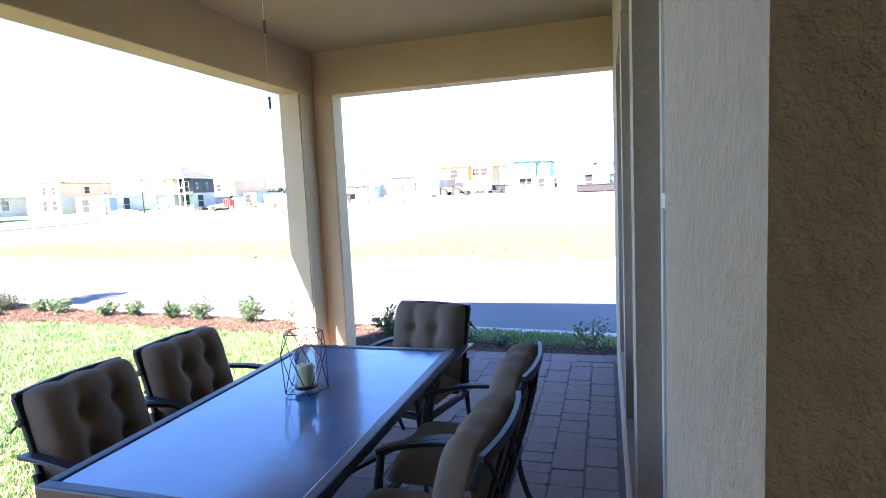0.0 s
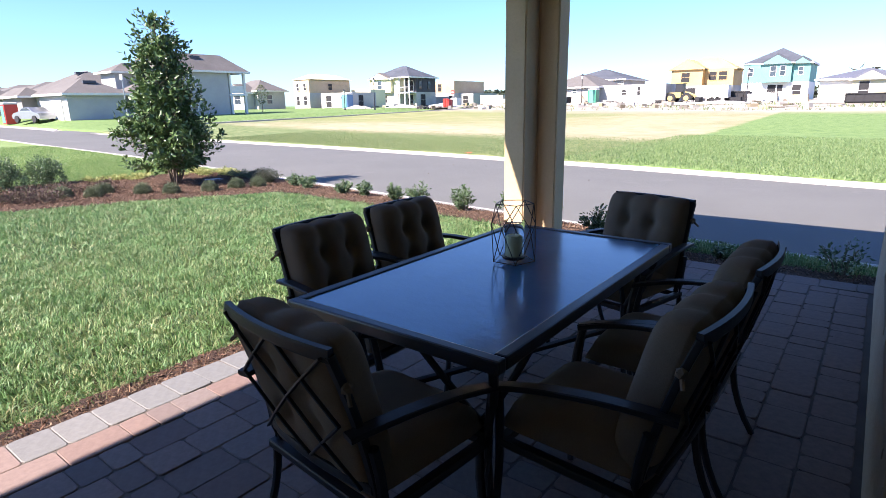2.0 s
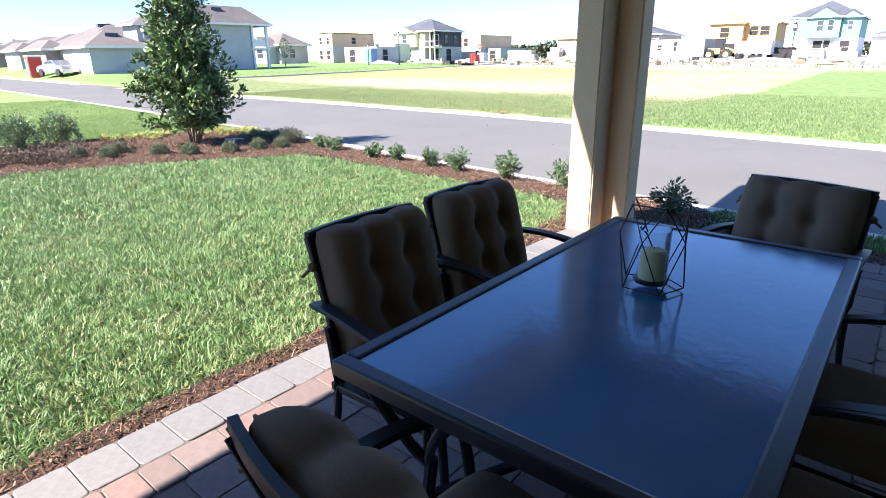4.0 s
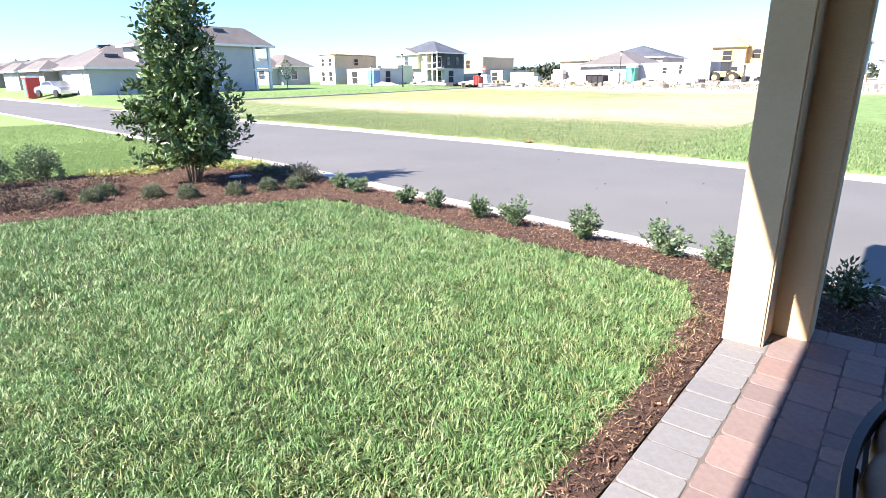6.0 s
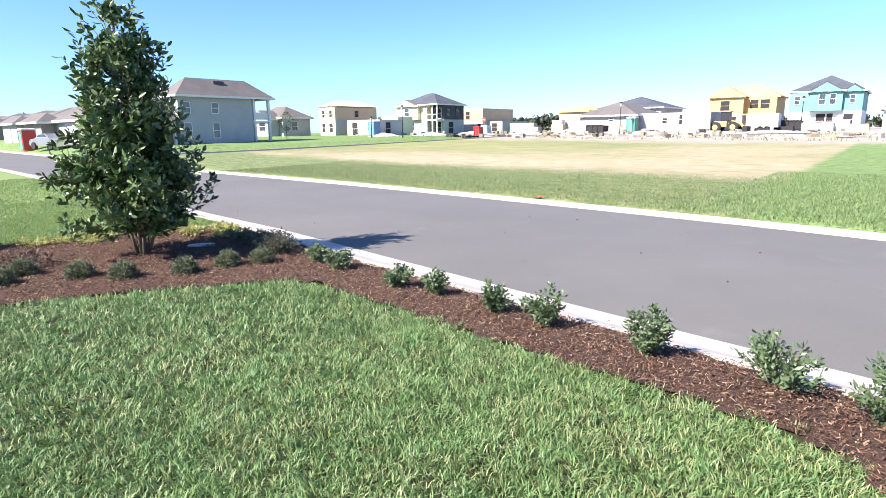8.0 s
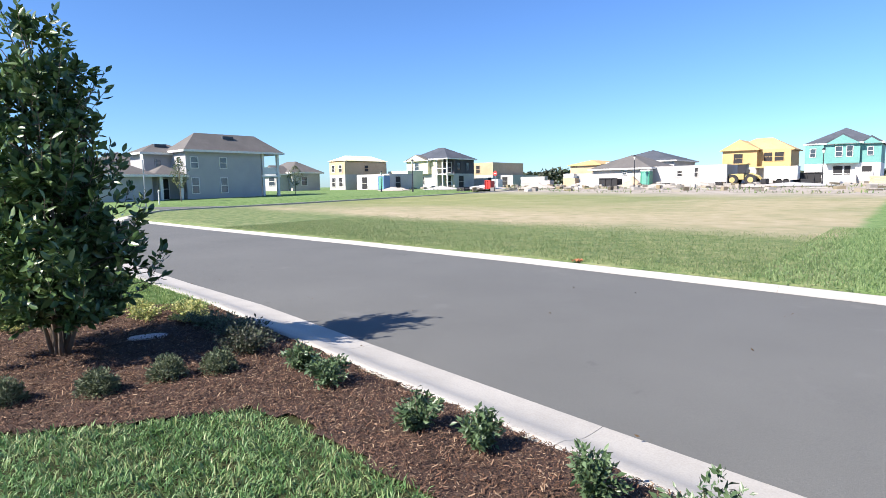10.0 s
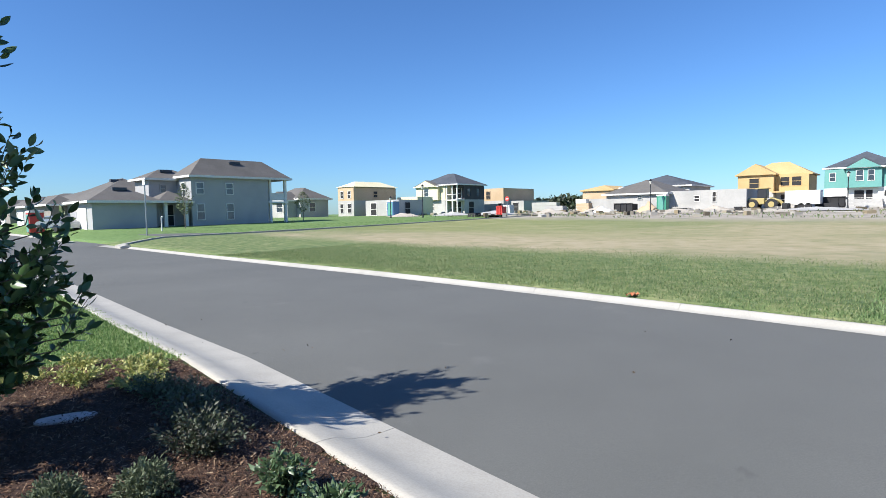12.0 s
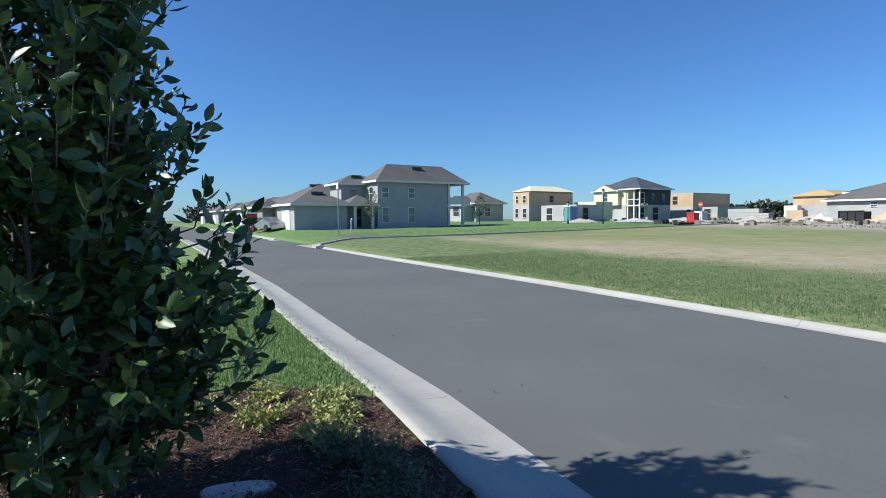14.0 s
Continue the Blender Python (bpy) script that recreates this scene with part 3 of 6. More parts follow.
def house(label, blocks, windows=(), name="house", group="houses across the field"):
    """blocks: (x0, x1, y0, y1, z0, z1, wall material, roof or None); roof: (height, material, kind)."""
    b0 = blocks[0]
    h = empty(name, Matrix.Identity(4), label, "house", group)
    for x0, x1, y0, y1, z0, z1, wm, rf in blocks:
        box_part("wall", (x0, x1, y0, y1, z0, z1), wm, h)
        if rf:
            hip_roof(h, x0, x1, y0, y1, z1 - 0.02, rf[0], rf[1], rf[3] if len(rf) > 3 else 0.45, rf[1] if rf[1] in (SHEATH_Y, CREAM) else WHITE, "roof", rf[2])
            if rf[2] == "gable_y":
                bm = bmesh.new()
                v = [bm.verts.new(p) for p in ((x0, y0 - 0.004, z1), (x1, y0 - 0.004, z1), ((x0 + x1) / 2, y0 - 0.004, z1 + rf[0] * (x1 - x0) / (x1 - x0 + 0.9)), (x0, y0 + 0.2, z1), (x1, y0 + 0.2, z1), ((x0 + x1) / 2, y0 + 0.2, z1 + rf[0] * (x1 - x0) / (x1 - x0 + 0.9)))]
                for f in ((0, 1, 2), (5, 4, 3), (0, 2, 5, 3), (1, 4, 5, 2), (0, 3, 4, 1)):
                    bm.faces.new([v[i] for i in f])
                bmesh.ops.translate(bm, vec=(0, -0.47, 0), verts=bm.verts)
                part("gable", bm, wm, h)
    for w in windows:
        rough_window(h, *w)
    return h


# finished two-storey house with its garage wing, on the corner of the side street
hz = 0.05
H1 = house("finished two-storey grey stucco house with hipped shingle roof", [
    (-64.4, -60.7, 30.9, 39.3, hz, 5.35, GREYWALL, None),
    (-66.0, -60.6, 22.15, 27.5, hz, 2.85, GREYWALL, (1.75, SHINGLE, "hip")),
    (-77.0, -66.02, 23.6, 33.0, hz, 2.95, GREYWALL, (2.7, SHINGLE, "hip")),
    (-67.2, -63.9, 28.2, 33.0, 2.96, 5.15, GREYWALL, (1.15, SHINGLE, "hip")),
    (-66.0, -62.4, 27.52, 30.88, hz, 2.95, GREYWALL, None)],
    [("+x", 31.4, 32.1, 3.7, 4.75, -60.7, WHITE, BLIND), ("+x", 34.5, 35.2, 3.7, 4.75, -60.7, WHITE, BLIND), ("+x", 31.4, 32.1, 1.15, 2.65, -60.7, WHITE, BLIND), ("+x", 34.5, 35.2, 1.15, 2.65, -60.7, WHITE, BLIND),
     ("-y", -62.5, -61.9, 3.5, 4.8, 30.9), ("-y", -64.6, -62.0, 0.5, 2.3, 22.15, WHITE, WHITE), ("+x", 29.3, 29.8, 3.9, 4.6, -63.9, GREYWALL, BLIND), ("+x", 28.9, 29.8, 0.6, 2.6, -62.4, WHITE, DARK)])
# entry porch between the garage and the tall block
hip_roof(H1, -63.4, -60.7, 27.9, 30.5, 2.83, 1.15, SHINGLE, 0.4)
for py in (28.25, 30.2):
    box_part("porch_post", (-60.95, -60.65, py, py + 0.28, hz, 2.83), WHITE, H1)
# stacked porches at its far end
for z0, z1 in ((hz, 2.75), (2.95, 5.3)):
    for yy in (39.5, 41.4):
        box_part("porch_post", (-61.0, -60.7, yy, yy + 0.25, z0, z1), WHITE, H1)
        box_part("porch_post", (-64.3, -64.0, yy, yy + 0.25, z0, z1), WHITE, H1)
box_part("porch_floor", (-64.4, -60.65, 39.32, 41.8, 2.75, 2.95), WHITE, H1)
hip_roof(H1, -64.4, -60.7, 31.0, 41.6, 5.33, 2.05, SHINGLE, 0.45)
for vx, vy, vz in ((-62.1, 36.2, 6.85), (-65.0, 30.3, 5.95), (-62.2, 24.9, 3.95), (-70.5, 27.6, 5.2)):
    box_part("roof_vent", (vx - 0.2, vx + 0.25, vy - 0.6, vy + 0.6, vz, vz + 0.28), SHINGLE_DARK, H1)
box_part("porch_wall", (-64.3, -62.4, 39.32, 39.45, hz, 2.7), GREYWALL, H1)
box_part("porch_rail", (-60.9, -60.82, 39.76, 41.4, 3.05, 3.85), WHITE, H1)
# more one-storey houses along the same street
for i, xh in enumerate((-84.0, -96.0, -109.5, -126.0, -146.0)):
    yh = 24.2 + i * 0.9
    house("finished one-storey grey house with hipped shingle roof", [
        (xh, xh + 11.5, yh, yh + 14, hz + 0.05 * i, 2.9 + 0.05 * i, GREYWALL if i % 2 else TAUPE, (2.3, SHINGLE, "hip")),
        (xh + 5.5, xh + 11.3, yh - 2.0, yh - 0.01, hz + 0.05 * i, 2.85 + 0.05 * i, GREYWALL if i % 2 else TAUPE, (1.1, SHINGLE, "hip"))],
        [("-y", xh + 6.2, xh + 8.8, hz + 0.1, 2.3, yh - 2.0, WHITE, WHITE), ("-y", xh + 1.5, xh + 2.8, 1.0, 2.3, yh)])

g = 1.05
house("unfinished one-storey grey house with gabled porch", [
    (-85.0, -77.4, 55.0, 60.1, g, 3.75, BLOCK, (1.9, SHINGLE, "hip")), (-82.4, -78.4, 53.4, 54.98, g, 3.5, BLOCK, (1.5, SHINGLE, "gable_y"))],
    [("-y", -81.2, -79.6, 1.9, 3.2, 53.4), ("+x", 56.6, 57.6, 1.9, 3.2, -77.4)])
ply = house("half-built house with plywood upper storey over pale block walls", [
    (-74.9, -71.2, 60.1, 68.8, g, 3.4, BLOCK, None), (-74.9, -71.2, 60.1, 68.8, 3.4, 5.3, SHEATH, None),
    (-69.6, -62.6, 61.0, 66.0, g, 3.3, BLOCK, None), (-71.1, -66.6, 69.0, 72.5, g, 3.9, CREAM, None)],
    [("-y", -74.3, -73.6, 1.6, 2.9, 60.1, WHITE, DARK), ("-y", -72.6, -71.8, 1.6, 2.9, 60.1, WHITE, DARK), ("-y", -74.2, -73.6, 3.8, 4.8, 60.1, WHITE, DARK), ("-y", -72.5, -71.9, 3.8, 4.8, 60.1, WHITE, DARK), ("+x", 64.0, 64.8, 3.9, 4.8, -71.2, SHEATH, DARK),
     ("-y", -68.4, -67.2, g + 0.1, 2.9, 61.0, WHITE, DARK), ("-y", -65.0, -64.4, 1.8, 2.8, 61.0, WHITE, DARK), ("+x", 62.2, 63.2, g + 0.1, 2.9, -62.6, BLOCK, DARK)])
# bare roof trusses over the plywood storey
for k in range(11):
    bm = bmesh.new()
    yy = 60.3 + k * 0.82
    tall = 0.95 * min(1.0, 0.45 + 0.11 * min(k, 10 - k) * 2)
    for a, b in (((-75.1, 5.34), (-71.0, 5.34)), ((-75.1, 5.34), (-73.05, 5.34 + tall)), ((-73.05, 5.34 + tall), (-71.0, 5.34)), ((-73.05, 5.34), (-73.05, 5.34 + tall))):
        tube(bm, [(a[0], yy, a[1]), (b[0], yy, b[1])], 0.07, 4)
    part("roof_truss", bm, CREAM, ply)
bm = bmesh.new()
deck = [bm.verts.new(q) for q in ((-75.2, 60.0, 5.46), (-70.9, 60.0, 5.46), (-70.9, 69.0, 5.46), (-75.2, 69.0, 5.46), (-73.05, 61.9, 6.35), (-73.05, 67.2, 6.35))]
for q in ((0, 1, 4), (1, 2, 5, 4), (2, 3, 5), (3, 0, 4, 5)):
    bm.faces.new([deck[k] for k in q])
part("roof", bm, CREAM, ply)
h2 = house("two-storey cream house under construction with open balcony", [
    (-77.9, -71.4, 81.2, 89.0, g, 3.6, BLOCK, None), (-77.9, -71.4, 81.2, 89.0, 3.6, 6.15, CREAM, None), (-77.9, -72.6, 80.5, 81.18, 3.6, 5.95, CREAM, (1.25, SHINGLE, "gable_y", 0.3)),
    # shade on the open upper framing, put in as a dark wall colour
    (-71.38, -68.7, 83.2, 89.0, g, 3.6, BLOCK, None), (-71.38, -68.7, 83.2, 89.0, 3.6, 6.15, DARKWALL, None)],
    [("-y", -75.8, -74.8, 4.3, 5.6, 80.5), ("-y", -77.0, -76.0, 1.8, 3.1, 81.2, WHITE, DARK), ("-y", -75.2, -74.2, 1.8, 3.1, 81.2, WHITE, DARK), ("-y", -70.8, -69.4, 3.8, 5.6, 83.2, WHITE, DARK), ("-y", -70.8, -69.4, g + 0.1, 3.2, 83.2, WHITE, DARK),
     ("+x", 84.0, 84.9, 4.2, 5.5, -68.7, DARKWALL, PANE), ("+x", 86.6, 87.5, 4.2, 5.5, -68.7, DARKWALL, PANE), ("+x", 84.4, 85.8, g + 0.1, 3.2, -68.7, BLOCK, DARK)])
hip_roof(h2, -77.9, -68.7, 81.2, 89.0, 6.15, 2.3, SHINGLE_DARK, 0.4)
for xx in (-71.3, -70.0, -68.92):
    for z0, z1 in ((g, 3.4), (3.6, 6.13)):
        box_part("balcony_post", (xx, xx + 0.2, 81.25, 81.45, z0, z1), WHITE, h2)
box_part("balcony_floor", (-71.37, -68.7, 81.2, 83.18, 3.4, 3.6), WHITE, h2)
box_part("balcony_rail", (-71.3, -68.75, 81.3, 81.36, 4.45, 4.55), WHITE, h2)
house("plywood-sheathed gable end of a house under construction", [(-75.0, -67.4, 93.3, 104.0, g, 3.4, BLOCK, None), (-75.0, -67.4, 93.3, 104.0, 3.4, 5.75, SHEATH, None), (-67.38, -64.0, 95.0, 104.0, g, 3.3, BLOCK, None)],
      [("-y", -68.6, -67.8, 1.6, 2.9, 93.3, WHITE, DARK), ("-y", -71.4, -70.5, 3.8, 5.2, 93.3, SHEATH, DARK), ("-y", -66.4, -65.2, 1.4, 2.9, 95.0, BLOCK, DARK)])
house("white one-storey block house with grey shingle roof", [
    (-41.1, -32.9, 81.0, 93.0, g, 3.35, BLOCK, (2.1, SHINGLE, "hip")), (-32.88, -23.5, 82.4, 92.0, g, 3.6, BLOCK, None),
    (-52.5, -47.0, 96.0, 108.0, g, 3.2, BLOCK, None), (-52.5, -47.0, 96.0, 108.0, 3.2, 4.6, SHEATH, (1.0, SHEATH_Y, "hip", 0.3)), (-46.5, -35.5, 99.0, 110.0, g, 4.9, BLOCK, (2.2, SHINGLE_DARK, "hip")), (-51.0, -49.3, 108.1, 114.0, g, 4.7, BLUEWRAP, None), (-49.28, -47.4, 108.1, 114.0, g, 5.6, BLUEWRAP, None), (-47.38, -44.8, 110.1, 115.0, g, 6.5, BLUEWRAP, None)],
    [("-y", -36.6, -36.0, 2.6, 3.1, 81.0), ("-y", -33.9, -33.2, 2.0, 3.1, 81.0), ("-y", -29.6, -29.0, 2.2, 2.9, 82.4, WHITE, DARK), ("-y", -27.4, -27.0, 2.1, 3.3, 82.4, WHITE, DARK)])
house("two-storey yellow-sheathed house under construction", [
    (-33.1, -27.4, 118.0, 128.0, g, 3.9, BLOCK, None), (-33.1, -27.4, 118.0, 128.0, 3.9, 6.9, SHEATH_Y, (2.0, SHEATH_Y, "gable_y", 0.35)),
    (-27.38, -22.4, 119.6, 128.0, g, 3.9, BLOCK, None), (-27.38, -22.4, 119.6, 128.0, 3.9, 6.8, SHEATH_Y, None),
    (-32.6, -22.4, 120.5, 128.0, 6.81, 6.84, SHEATH_Y, (2.5, SHEATH_Y, "hip", 0.4)), (-27.6, -22.6, 117.6, 119.58, 3.7, 3.95, SHEATH_Y, None)],
    [("-y", -31.2, -29.7, 4.6, 6.3, 118.0, SHEATH_Y, DARK), ("-y", -31.4, -28.4, g + 0.1, 3.5, 118.0, WHITE, DARK), ("-y", -26.6, -25.3, 4.9, 6.4, 119.6, SHEATH_Y, DARK), ("-y", -24.9, -23.5, 4.9, 6.4, 119.6, SHEATH_Y, DARK), ("-y", -26.6, -23.4, 1.6, 3.4, 119.6, WHITE, DARK)])
house("two-storey teal-wrapped house with dark roof under construction", [
    (-19.0, -12.4, 110.0, 120.0, g, 3.9, WHITE, None), (-19.0, -12.4, 110.0, 120.0, 3.9, 6.8, TEALWRAP, None), (-18.8, -9.7, 110.4, 120.0, 6.72, 6.9, TEALWRAP, (2.7, SHINGLE_DARK, "hip", 0.45)),
    (-16.2, -11.9, 108.9, 114.0, 3.9, 6.8, TEALWRAP, (1.6, SHINGLE_DARK, "gable_y", 0.35)), (-12.38, -9.4, 109.6, 120.0, g, 3.9, WHITE, None),
    (-11.88, -9.4, 109.6, 119.9, 3.9, 6.7, TEALWRAP, (1.2, SHINGLE_DARK, "gable_y", 0.3))],
    [("-y", -14.9, -14.1, 4.9, 6.4, 108.9), ("-y", -13.5, -12.8, 4.9, 6.4, 108.9), ("-y", -18.3, -17.6, 5.0, 6.2, 110.0), ("-y", -11.0, -10.4, 5.0, 6.2, 109.6), ("-y", -15.2, -14.0, 1.2, 3.5, 110.0, WHITE, DARK), ("-y", -13.8, -13.0, 1.2, 3.5, 110.0, WHITE, DARK), ("-y", -11.6, -10.4, 1.6, 3.4, 109.6, WHITE, DARK)])
house("one-storey white house with blue roof underlay", [
    (-5.6, 3.0, 79.8, 90.0, g, 3.3, WHITE, (1.35, SHINGLE_BLUE, "hip")), (-2.4, 0.8, 78.2, 79.78, g, 3.2, CREAM, (1.2, SHINGLE_BLUE, "gable_y", 0.3))],
    [("-y", -1.8, -0.9, g + 0.1, 3.0, 78.2, WHITE, DARK), ("-y", 1.4, 2.2, 1.8, 3.0, 79.8)])
house("two-storey house with black wrap and dark roof", [
    (3.4, 13.0, 86.0, 97.0, g, 4.0, WHITE, None), (3.4, 13.0, 86.0, 97.0, 4.0, 6.3, DARKWALL, (2.2, SHINGLE_DARK, "hip"))],
    [("-y", 4.6, 5.2, 4.6, 5.7, 86.0), ("-y", 8.0, 8.9, 4.6, 5.8, 86.0), ("-y", 7.0, 8.0, 1.8, 3.2, 86.0)])


# ---- plants and yard surfaces ----
LEAF_TREE = random_tint("tree_leaf", [(0.036, 0.076, 0.023), (0.07, 0.13, 0.042), (0.11, 0.18, 0.062), (0.05, 0.10, 0.03), (0.14, 0.195, 0.075)], 0.34, 0, 0.5, island=True, translucent=0.1)
LEAF_BUSH = random_tint("shrub_leaf", [(0.047, 0.086, 0.035), (0.083, 0.137, 0.060), (0.130, 0.195, 0.098), (0.062, 0.112, 0.048)], 0.4, 0, 0.5, island=True, translucent=0.15)
LEAF_SMALL = random_tint("small_shrub_leaf", [(0.076, 0.100, 0.052), (0.124, 0.156, 0.088), (0.178, 0.208, 0.130)], 0.6, 0, 0.3, island=True, translucent=0.15)
LEAF_PURPLE = random_tint("purple_leaf", [(0.05, 0.03, 0.035), (0.09, 0.05, 0.05), (0.08, 0.09, 0.04), (0.13, 0.08, 0.07)], 0.6, 0, 0.3, island=True, translucent=0.1)
# leaf colours lowered to paint in the tree's shade on the corner shrubs
LEAF_DARK_SHADED = random_tint("dark_shaded_shrub_leaf", [(0.032, 0.047, 0.025), (0.054, 0.072, 0.040), (0.072, 0.068, 0.050)], 0.5, 0, 0.4, island=True, translucent=0.1)
LEAF_YELLOW = random_tint("variegated_leaf", [(0.15, 0.22, 0.06), (0.36, 0.37, 0.12), (0.52, 0.49, 0.20), (0.20, 0.28, 0.07)], 0.5, 0, 0.4, island=True, translucent=0.2)
BARK = surface("bark", (0.13, 0.10, 0.075), (0.21, 0.17, 0.13), 8, 60, 0.95, 0.6, 0.01)
rng = np.random.default_rng(7)

LAWN = np.array([(-2.36, -3.0), (-2.37, 2.0), (-2.41, 4.2), (-2.50, 5.2), (-2.70, 5.60), (-3.05, 5.80), (-4.2, 5.88), (-6.25, 6.12), (-7.6, 6.30), (-8.0, 6.20), (-8.30, 5.75), (-8.85, 5.05), (-9.4, 4.0), (-9.85, 3.0), (-10.6, 1.0), (-11.5, -3.0)])
BED = np.array([(-2.185, -3.0), (-2.185, 5.17), (1.1, 5.17), (1.1, 5.55), (-0.9, 5.62), (-1.35, 5.85), (-1.5, 6.54), (-4.0, 6.87), (-9.5, 7.61), (-12.0, 7.99), (-12.5, 7.5), (-12.9, 6.3), (-13.3, 5.0), (-13.9, 3.0), (-14.6, 0.0), (-15.2, -3.0)])
SIDE_GRASS = np.array([(-1.2, 5.75), (-0.8, 5.60), (1.1, 5.5), (5.0, 5.4), (5.0, 6.0), (1.0, 6.35), (-1.45, 6.65)])
NEXT_LAWN = np.array([(-12.1, 8.1), (-12.6, 7.4), (-13.0, 6.3), (-13.4, 5.0), (-14.0, 3.0), (-15.0, 0.0), (-30, 2.0), (-30, 9.9), (-22, 9.2)])


def inside(poly, x, y):
    """Which points lie in the polygon."""
    c = np.zeros(len(x), bool)
    j = len(poly) - 1
    for i in range(len(poly)):
        xi, yi = poly[i]
        xj, yj = poly[j]
        cut = ((yi > y) != (yj > y)) & (x < (xj - xi) * (y - yi) / (yj - yi + 1e-12) + xi)
        c ^= cut
        j = i
    return c


NX = np.array([p[0] for p in reversed(NEAR_KERB)], float)
NY = np.array([p[1] for p in reversed(NEAR_KERB)], float)


def yard_z(x, y):
    x, y = np.asarray(x, float), np.asarray(y, float)
    back = np.interp(x, NX, NY) - 0.62
    z = -0.055 - 0.07 * np.clip((-x - 2.2) / 6.0, 0, 1)
    k = np.clip((y - back + 1.3) / 1.3, 0, 1)
    return z + (-0.185 - z) * k * k


def build_yard():
    xs = [14, 8, 5] + [3 - 0.5 * i for i in range(40)] + [-18, -20, -23, -27, -32, -40, -50, -65, -90, -120]
    offs = [0, 0.2, 0.45, 0.7, 1.0, 1.3, 1.8, 2.5, 3.5, 5, 7, 9, 12, 16, 22, 30]
    vx, vy = [], []
    for x in xs:
        b = float(np.interp(x, NX, NY)) - 0.62
        for o in offs:
            vx.append(x)
            vy.append(b - o)
    vz = yard_z(vx, vy)
    for i, (x, y) in enumerate(zip(vx, vy)):
        if x > -2.1 and y < 5.12:
            vz[i] = -0.09
        vz[i] += rise(x, y)
    n = len(offs)
    faces = [(i * n + j, (i + 1) * n + j, (i + 1) * n + j + 1, i * n + j + 1) for i in range(len(xs) - 1) for j in range(n - 1)]
    tagged(new("lawn_ground", raw_mesh("lawn_ground", np.c_[vx, vy, vz], faces, SOIL)), "dark green soil and thatch under the lawn", "lawn", kind="structure")


build_yard()


def build_bed():
    s = 0.09
    gx, gy = np.meshgrid(np.arange(-15.3, 1.2, s), np.arange(-3.0, 8.2, s))
    x, y = gx.ravel(), gy.ravel()
    keep = inside(BED, x, y) & ~inside(LAWN, x, y) & ~((x > -2.19) & (y < 5.17))
    x, y = x[keep], y[keep]
    index, verts, faces = {}, [], []

    def vert(i, j):
        if (i, j) not in index:
            px, py = i * s - 15.3 - s / 2, j * s - 3.0 - s / 2
            index[(i, j)] = len(verts)
            verts.append((px, py, float(yard_z(px, py)) + 0.02 + 0.022 * noise.noise(Vector((px * 4, py * 4, 0)))))
        return index[(i, j)]
    for a, b in zip(x, y):
        i, j = round((a + 15.3) / s), round((b + 3.0) / s)
        faces.append((vert(i, j), vert(i + 1, j), vert(i + 1, j + 1), vert(i, j + 1)))
    tagged(new("planting_bed", raw_mesh("planting_bed", verts, faces, MULCH_BASE)), "brown bark mulch bed between lawn and kerb", "planting bed", kind="structure")
    # loose chips of bark
    n = 165000
    cx, cy = rng.uniform(-13.5, 1.0, n * 3), rng.uniform(0.0, 8.1, n * 3)
    keep = inside(BED, cx, cy) & ~inside(LAWN, cx, cy) & ~((cx > -2.21) & (cy < 5.18))
    cx, cy = cx[keep][:n], cy[keep][:n]
    m = len(cx)
    cz = yard_z(cx, cy) + 0.03 + rng.uniform(-0.008, 0.02, m)
    ang, tilt = rng.uniform(0, 6.28, m), rng.normal(0, 0.42, m)
    ln = 0.0045 + 0.019 * rng.uniform(0, 1, m) ** 2.1
    wd = rng.uniform(0.0012, 0.0042, m) * (0.7 + 14 * ln)
    dx, dy, dz = np.cos(ang) * np.cos(tilt) * ln, np.sin(ang) * np.cos(tilt) * ln, np.sin(tilt) * ln
    sx, sy = -np.sin(ang) * wd, np.cos(ang) * wd
    roll = rng.normal(0, 0.5, m) * wd
    base = np.c_[cx, cy, cz]
    d, sv = np.c_[dx, dy, dz], np.c_[sx, sy, roll]
    up = np.c_[np.zeros(m), np.zeros(m), wd * 0.9]
    v = np.stack([base - d - sv, base - d + sv, base + d * 0.9 + sv, base + d - sv, base + up], 1).reshape(-1, 3)
    o = np.arange(m)[:, None] * 5
    f = np.concatenate([o + np.array([0, 1, 4]), o + np.array([1, 2, 4]), o + np.array([2, 3, 4]), o + np.array([3, 0, 4])])
    tagged(new("bark_mulch", raw_mesh("bark_mulch", v, f, MULCH_CHIP)), "loose reddish brown shredded bark mulch", "mulch", kind="stuff")


build_bed()


